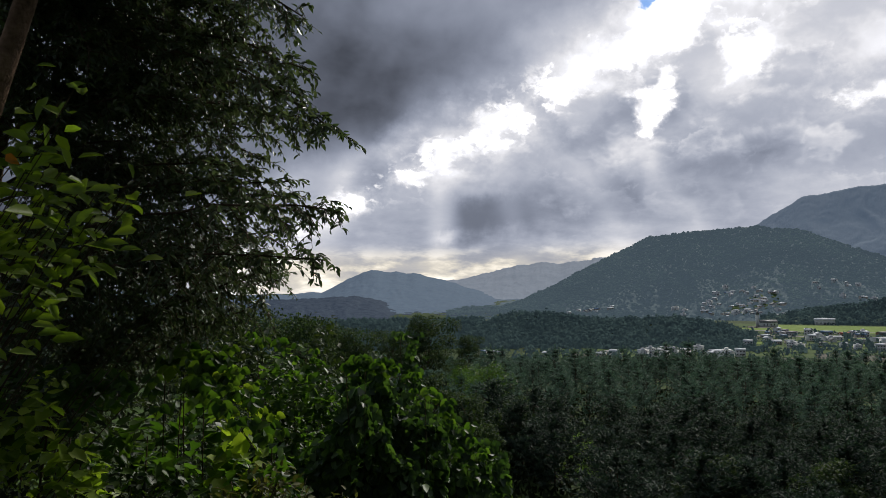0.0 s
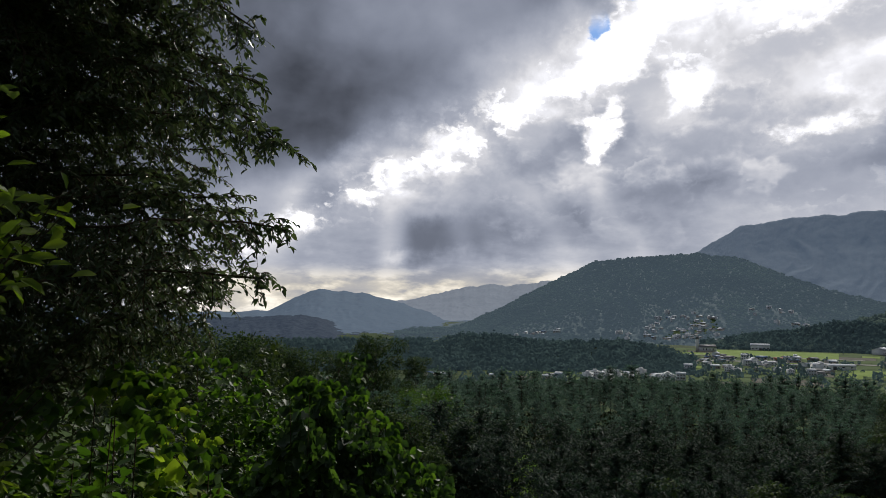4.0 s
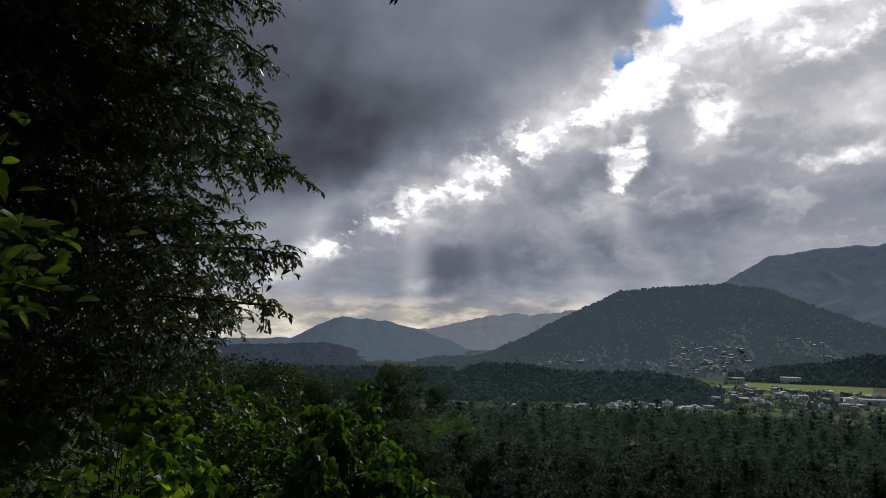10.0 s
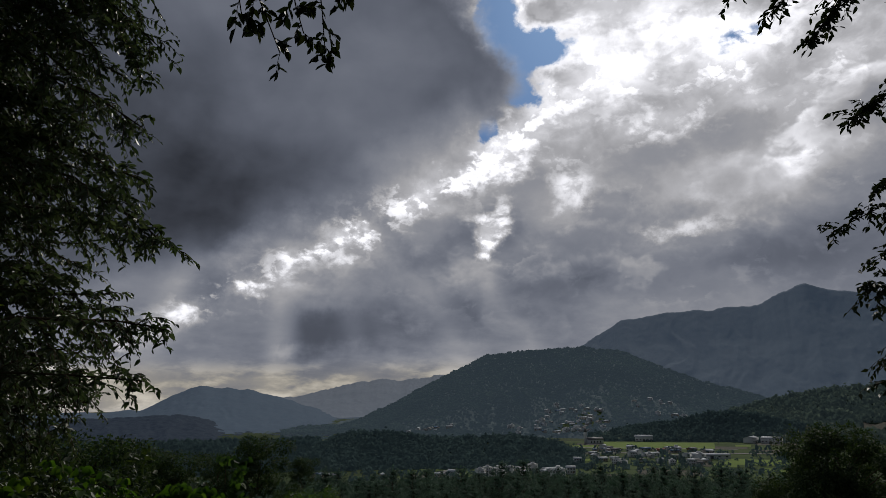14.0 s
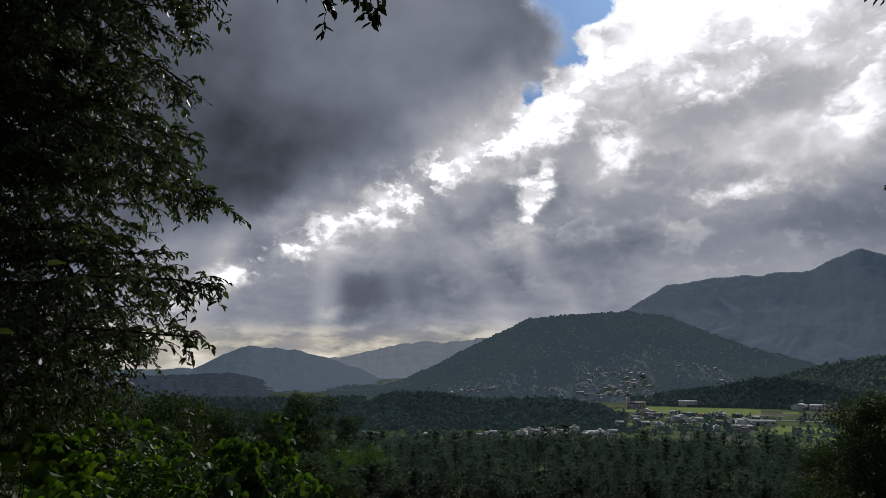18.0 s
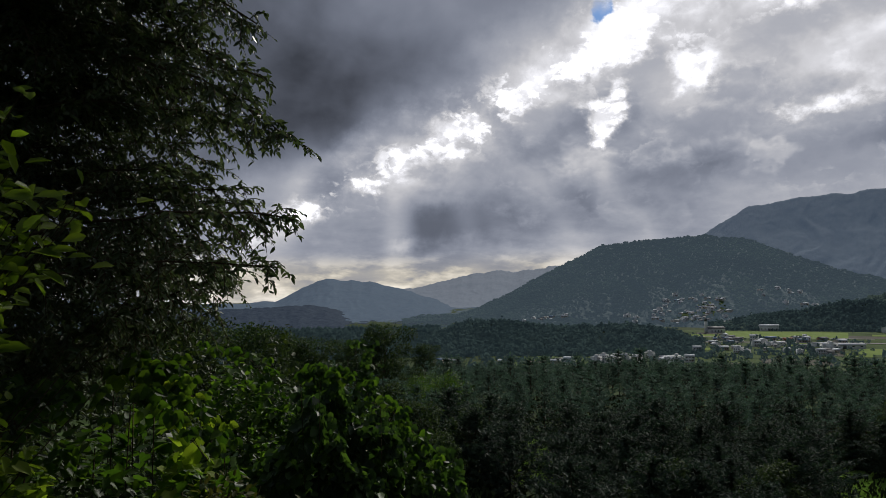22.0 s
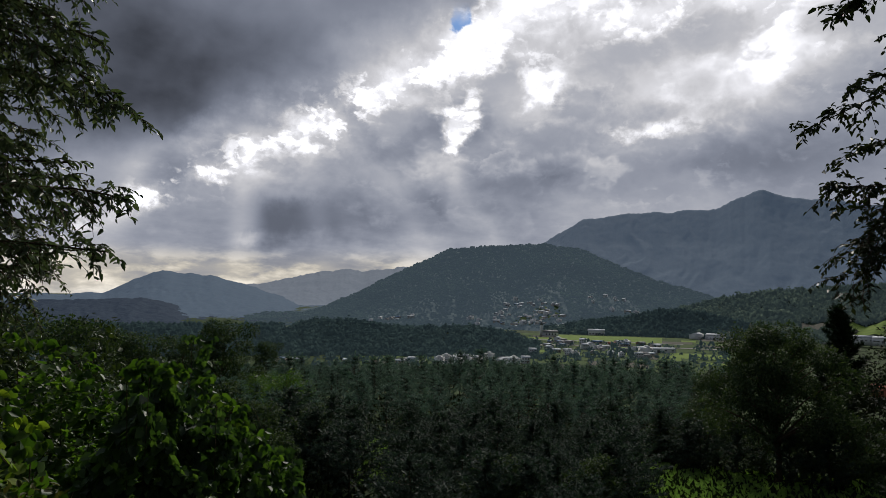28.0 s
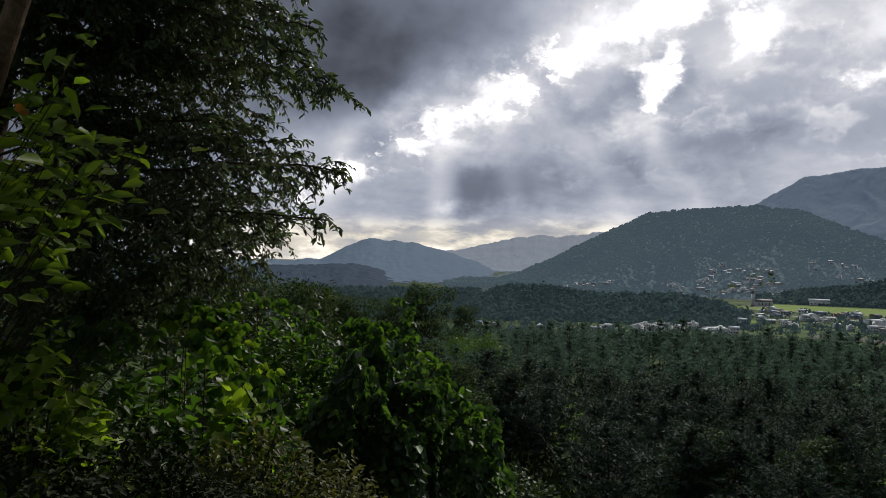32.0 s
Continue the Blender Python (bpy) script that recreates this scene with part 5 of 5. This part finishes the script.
def dry_stalks(az, r, count, seed):
    """Bare dead stalks that lean out of the undergrowth."""
    q = np.random.default_rng(seed)
    for k in range(count):
        p = polar(az + q.normal(0, 3.0), r + q.normal(0, 0.35))
        p[2] = gz(p)
        ob = thing("dry_stalk", tuple(p), "thin bare dead stalk leaning in the undergrowth", "stalk", "dead stalks")
        H = q.uniform(0.7, 1.5)
        side = q.normal(0, 0.45, 2)
        V, F = tube(bend((0, 0, -0.08), (side[0], side[1], H), (q.normal(0, 0.1), q.normal(0, 0.1), 0.05), 8), 0.006, 0.0015, 4)
        part("stem", mesh_of("stem", V, [F], M_STALK, True), ob)
        for m in range(3):
            f = q.uniform(0.35, 0.85)
            c = np.array((side[0] * f, side[1] * f, H * f))
            V, F = tube(bend(c, c + q.normal(0, 0.16, 3) + (0, 0, 0.12), (0, 0, 0.03), 4), 0.003, 0.001, 3)
            part("twig", mesh_of("twig", V, [F], M_STALK, True), ob)


dry_stalks(-22, 3.9, 12, 71)
dry_stalks(-31, 3.5, 12, 72)
dry_stalks(-38, 3.6, 9, 73)
dry_stalks(-15, 4.8, 6, 74)


# ------------------------------------------------------------------ the near trees, bough by bough
def leafy_bough(a, b, rs, leaf, ratio, density, droop, radius=0.011, twig=0.34, gap=0.024, reach=0.30, bow=0.07, flat=0.55, plain=False):
    """One bough from a to b: its wood with forked side twigs, and short shoots of hanging leaves along them."""
    a, b = np.asarray(a, float), np.asarray(b, float)
    L = np.linalg.norm(b - a)
    pts = bend(a, b, (rs.normal(0, 0.05 * L), rs.normal(0, 0.05 * L), bow * L + 0.03), 12) + rs.normal(0, 0.014, (12, 3)) * np.linspace(0.2, 1, 12)[:, None]
    wood, P, D = [tube(pts, radius * (0.5 + 0.25 * L), 0.004, 6)], [], []
    way = unit(b - a)
    side = unit(np.cross(way, (0, 0, 1)))

    def shoot(c, out, T):
        """A twig with leaves set alternately along it."""
        tw = bend(c, c + out * T + (0, 0, -droop * T), (0, 0, 0.12 * T), 5)
        wood.append(tube(tw, 0.0035, 0.0012, 3))
        across = unit(np.cross(out, (0, 0, 1)))
        for m, w in enumerate(np.linspace(0.12, 1.0, max(3, int(T / gap)))):
            g = w * 4
            j = min(int(g), 3)
            P.append(tw[j] + (tw[j + 1] - tw[j]) * (g - j))
            D.append(unit(unit(tw[j + 1] - tw[j]) * 0.55 + across * (0.9 if m % 2 else -0.9) + rs.normal(0, 0.40, 3) + (0, 0, -0.45)))
        return tw

    n = max(5, int(density * L))
    for k, q in enumerate(np.linspace(reach, 1.0, n)):
        f = q * 11
        i = min(int(f), 10)
        c = pts[i] + (pts[i + 1] - pts[i]) * (f - i)
        lean = (1 if k % 2 else -1) * rs.uniform(0.2, 1.0)
        out = unit(way * rs.uniform(0.3, 0.9) + side * lean + np.array([0, 0, rs.normal(0.05, flat)]))
        T = twig * rs.uniform(0.35, 1.25) * (1.15 - 0.75 * q)
        tw = shoot(c, out, T)
        for m in (1, 2, 3):
            if rs.uniform() < 0.8:
                shoot(tw[m], unit(out + rs.normal(0, 0.7, 3) * (1, 1, 0.5) + (0, 0, -0.1)), T * rs.uniform(0.3, 0.55))
    P, D = np.array(P), np.array(D)
    size = leaf * rs.uniform(0.6, 1.2, len(P))
    shape = (DIAMOND_V, DIAMOND_F) if plain else (LEAF_V, LEAF_F)
    return join(wood), blades(P, D, unit(rs.normal(0, 0.6, P.shape) + (0, 0, 0.9)), size, size * ratio, *shape)


def near_tree(name, base, top, tips, starts, label, mat, seed, r0, **kw):
    rs = np.random.default_rng(seed)
    ob = thing(name, (0, 0, 0), label, "tree")
    trunk = tube(bend(base, top, (0.08, 0.05, 0.0), 12) + rs.normal(0, 0.012, (12, 3)), r0, r0 * 0.35, 12)
    part("trunk", mesh_of("trunk", trunk[0], [trunk[1]], M_BARK, True), ob)
    for k, (a, b) in enumerate(zip(starts, tips)):
        (wv, wf), (lv, lf) = leafy_bough(a, b, rs, plain=k >= 30, **kw)
        wood = part("bough", mesh_of("bough", wv, [wf], M_BARK, True), ob)
        part("foliage", mesh_of("foliage", lv, [lf], mat), wood)
    return ob


def left_tree():
    rs = np.random.default_rng(3)
    base = polar(-47, 6.4)
    base[2] = gz(base) - 0.3
    top = toward(-34, 44, 7.0)
    at = lambda f: base + (top - base) * f
    starts, tips = [], []
    # boughs that make the outline against the sky
    for az, el, dist in ((-13.2, 12.2, 3.7), (-13.2, 6.0, 3.6), (-14.8, 2.2, 3.8), (-15.5, 17.6, 4.0), (-15.7, 21.5, 4.1), (-16.4, 25.3, 4.2), (-15.6, 28.0, 4.2), (-16.6, 31.0, 4.3), (-17.5, 35.0, 4.4), (-18.0, 39.0, 4.6), (-16.6, 13.2, 4.1), (-16.8, 8.2, 4.2), (-18.5, 1.0, 4.6), (-19.0, -1.5, 5.2)):
        tips.append(toward(az - 1.3, el, dist))
        starts.append(at(min(0.95, max(0.25, 0.30 + (el + 5) / 60 + rs.normal(0, 0.03)))))
        tips.append(toward(az - rs.uniform(3.5, 6), el + rs.uniform(-2, 2.5), dist + rs.uniform(0, 0.8)))
        starts.append(at(min(0.95, max(0.25, 0.30 + (el + 5) / 60 + rs.normal(0, 0.03)))))
    # boughs that fill the crown
    for k in range(96):
        az, el, dist = rs.uniform(-47, -21), rs.uniform(-4, 42), rs.uniform(4.0, 7.5)
        if az < -26 and el < 13:
            el += 17
        tips.append(toward(az, el, dist))
        starts.append(at(min(0.97, max(0.2, 0.28 + (el + 5) / 60 + rs.normal(0, 0.05)))))
    for k in range(44):
        az, el, dist = rs.uniform(-23, -17.5), rs.uniform(-1, 42), rs.uniform(4.3, 5.4)
        tips.append(toward(az, el, dist))
        starts.append(at(min(0.97, max(0.2, 0.28 + (el + 5) / 60 + rs.normal(0, 0.05)))))
    for k in range(34):
        az, el, dist = rs.uniform(-38, -20), rs.uniform(3, 42), rs.uniform(4.6, 6.5)
        tips.append(toward(az, el, dist))
        starts.append(at(min(0.97, max(0.2, 0.28 + (el + 5) / 60 + rs.normal(0, 0.05)))))
    return near_tree("broadleaf_tree", base, top, tips, starts, "big dark tree with drooping boughs of narrow leaves", M_TREE, 8, 0.16,
                     leaf=0.050, ratio=0.43, density=24, droop=0.55, twig=0.40, gap=0.019, reach=0.22, flat=0.50)


left_tree()


def old_trunk():
    """A bare leaning trunk in front of the big tree."""
    ob = thing("leaning_trunk", (0, 0, 0), "bare brown leaning trunk with flaking bark", "tree")
    a, b = toward(-53.0, -2, 3.9), toward(-34.4, 30, 3.9)
    a[2] = gz(a) - 0.2
    V, F = tube(bend(a, b, (0.02, 0, 0), 14) + np.random.default_rng(4).normal(0, 0.006, (14, 3)), 0.052, 0.042, 12)
    part("trunk", mesh_of("trunk", V, [F], M_REDBARK, True), ob)
    return ob


old_trunk()


def right_tree():
    rs = np.random.default_rng(13)
    base = polar(63, 7.4)
    base[2] = gz(base) - 0.3
    top = toward(60, 46, 9.0)
    at = lambda f: base + (top - base) * f
    starts, tips = [], []
    for az, el, dist in ((40.0, 26.0, 5.6), (36.0, 32.0, 5.6), (34.6, 30.6, 5.5), (33.0, 37.0, 5.6), (38.0, 29.0, 5.8), (43.5, 28.5, 6.0), (39.5, 12.0, 6.0), (41.2, 7.4, 6.0), (41.8, 19.8, 6.1), (42.6, 10.0, 6.3), (43.0, 15.0, 6.3), (46.5, 22.0, 6.4), (45.5, 18.0, 6.3), (36.5, 36.5, 5.8), (40.5, 34.0, 6.0), (46.0, 33.0, 6.2)):
        tips.append(toward(az, el, dist))
        starts.append(at(min(0.95, 0.30 + (el + 4) / 62 + rs.normal(0, 0.03))))
    for k in range(56):
        az, el = rs.uniform(45.5, 58), rs.uniform(0, 42)
        tips.append(toward(az, el, rs.uniform(5.6, 7.5)))
        starts.append(at(min(0.96, 0.30 + (el + 4) / 62 + rs.normal(0, 0.04))))
    # the low branch that hangs in front of the hillside
    for az, el in ((41.8, 1.0), (42.6, -0.6), (43.4, 2.6)):
        tips.append(toward(az, el, 5.8))
        starts.append(toward(48.5, 9.5, 6.2) + rs.normal(0, 0.05, 3))
    starts.append(at(0.5))
    tips.append(toward(47.6, 9.0, 6.2))
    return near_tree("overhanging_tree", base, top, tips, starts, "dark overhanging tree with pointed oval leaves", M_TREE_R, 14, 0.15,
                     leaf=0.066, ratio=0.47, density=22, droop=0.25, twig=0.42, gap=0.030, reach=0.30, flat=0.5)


right_tree()


def back_tree():
    rs = np.random.default_rng(23)
    base = np.array([-1.6, -3.6, 0.0])
    base[2] = gz(base) - 0.3
    top = np.array([-1.2, -2.6, EYE_Z + 7.5])
    fork = toward(-10, 52, 5.4)
    starts, tips = [], []
    for az, el, dist in ((-14.0, 35.0, 5.0), (-9.8, 31.0, 5.0), (-6.6, 28.6, 5.0), (-2.2, 29.5, 5.0), (1.2, 36.5, 5.0), (-4.5, 30.0, 5.1), (6.9, 38.8, 5.1), (10.8, 40.2, 5.1), (-1.0, 34.0, 5.0), (-7.5, 34.0, 5.1)):
        tips.append(toward(az, el, dist))
        starts.append(fork + rs.normal(0, 0.10, 3) + (0.05 * az, 0, 0))
    starts.append(base + (top - base) * 0.75)
    tips.append(fork)
    for k in range(8):
        tips.append(np.array([rs.uniform(-4, 2), rs.uniform(-5, 0), EYE_Z + rs.uniform(5.5, 8.5)]))
        starts.append(base + (top - base) * rs.uniform(0.6, 0.95))
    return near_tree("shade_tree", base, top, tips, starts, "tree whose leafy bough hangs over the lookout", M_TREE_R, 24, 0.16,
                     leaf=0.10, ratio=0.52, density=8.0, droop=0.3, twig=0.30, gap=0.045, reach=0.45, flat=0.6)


back_tree()


def leafy_sprays(name, label, centre, spread, count, mat, leaf, ratio, seed, orange=False):
    """Upright shoots with broad leaves."""
    rs = np.random.default_rng(seed)
    p = np.array(centre)
    z0 = gz(p)
    ob = thing(name, (0, 0, 0), label, "shrub")
    wood, P, D = [], [], []
    for k in range(count):
        foot = np.array([p[0] - 1.25 + rs.normal(0, 0.1), p[1] - 0.1 + rs.normal(0, 0.1), z0 - 0.1])
        tip = p + rs.normal(0, 1, 3) * spread
        pts = bend(foot, tip, (-0.12 + rs.normal(0, 0.06), rs.normal(0, 0.06), 0.1), 9)
        wood.append(tube(pts, 0.007, 0.002, 5))
        for q in np.linspace(0.80, 1.0, 15):
            i = min(int(q * 8), 7)
            P.append(pts[i] + (pts[i + 1] - pts[i]) * (q * 8 - i) + rs.normal(0, 0.075, 3))
            D.append(unit(rs.normal(0, 1, 3) * (1, 1, 0.45) + (0.25, 0, 0.1)))
    P, D = np.array(P), np.array(D)
    L = leaf * rs.uniform(0.6, 1.2, len(P))
    V, F = blades(P, D, unit(rs.normal(0, 0.35, P.shape) + (0.35, -0.65, 0.75)), L, L * ratio)
    for wv, wf in wood:
        part("stem", mesh_of("stem", wv, [wf], M_BARK, True), ob)
    part("foliage", mesh_of("foliage", V, [F], mat), ob)
    if orange:
        c = toward(-38.3, 9.4, 3.45)
        V, F = blades(np.array([c]), np.array([[0.8, 0.0, -0.6]]), np.array([[-0.3, -1.0, 0.3]]), 0.075, 0.045)
        part("turned_leaf", mesh_of("turned_leaf", V, [F], M_ORANGE), ob, "single orange turned leaf")
    return ob


leafy_sprays("leafy_shrub", "shrub of upright shoots with large yellow-green leaves", toward(-35.6, 8.6, 3.45), np.array((0.18, 0.15, 0.15)), 24, M_BRIGHT, 0.115, 0.50, 51, True)
leafy_sprays("leafy_shrub", "arching shoots with rows of small pointed leaves", toward(-35.5, -1.0, 4.0), np.array((0.32, 0.2, 0.26)), 26, M_SHRUB, 0.062, 0.42, 52)

# ------------------------------------------------------------------ grass in the clearing and the meadow
n1, n2 = 14000, 52000
a = np.concatenate([rng.uniform(3.8, 8.4, n1), rng.uniform(26.5, 46, n2)])
r = np.concatenate([rng.uniform(37, 56, n1), rng.uniform(33, 50, n2)])
P = polar(a, r)
P[:, 2] = ground_z(P[:, 0], P[:, 1]) - 0.02
V, F = blades(P, unit(rng.normal(0, 0.45, P.shape) + (0, 0, 0.8)), rng.normal(0, 1, P.shape) + (0, -0.3, 0.5), rng.uniform(0.12, 0.28, len(P)), rng.uniform(0.06, 0.13, len(P)))
tagged(new("meadow_grass", mesh_of("meadow_grass", V, [F], M_GRASS)), "bright green weeds and grass in the clearings", "grass", kind="stuff")
n = 26000
a, r = rng.uniform(-12, 48, n), 24 + 66 * rng.uniform(0, 1, n)
P = polar(a, r)
P[:, 2] = ground_z(P[:, 0], P[:, 1]) - 0.02
V, F = blades(P, unit(rng.normal(0, 0.5, P.shape) + (0, 0, 0.7)), rng.normal(0, 1, P.shape) + (0, -0.3, 0.5), rng.uniform(0.25, 0.6, n), rng.uniform(0.15, 0.35, n), DIAMOND_V, DIAMOND_F)
# shade between the pines is put into the weeds' dark leaf colour
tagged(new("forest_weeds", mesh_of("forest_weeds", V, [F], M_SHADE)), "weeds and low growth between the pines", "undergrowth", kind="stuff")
n = 16000
a, r = rng.uniform(-50, 60, n), 2.4 + 26 * rng.uniform(0, 1, n) ** 1.3
P = polar(a, r)
P[:, 2] = ground_z(P[:, 0], P[:, 1]) - 0.02
V, F = blades(P, unit(rng.normal(0, 0.5, P.shape) + (0, 0, 0.8)), rng.normal(0, 1, P.shape) + (0, -0.3, 0.5), rng.uniform(0.12, 0.40, n), rng.uniform(0.04, 0.12, n))
tagged(new("undergrowth", mesh_of("undergrowth", V, [F], M_SHRUB)), "dark weeds and grass covering the slope", "undergrowth", kind="stuff")
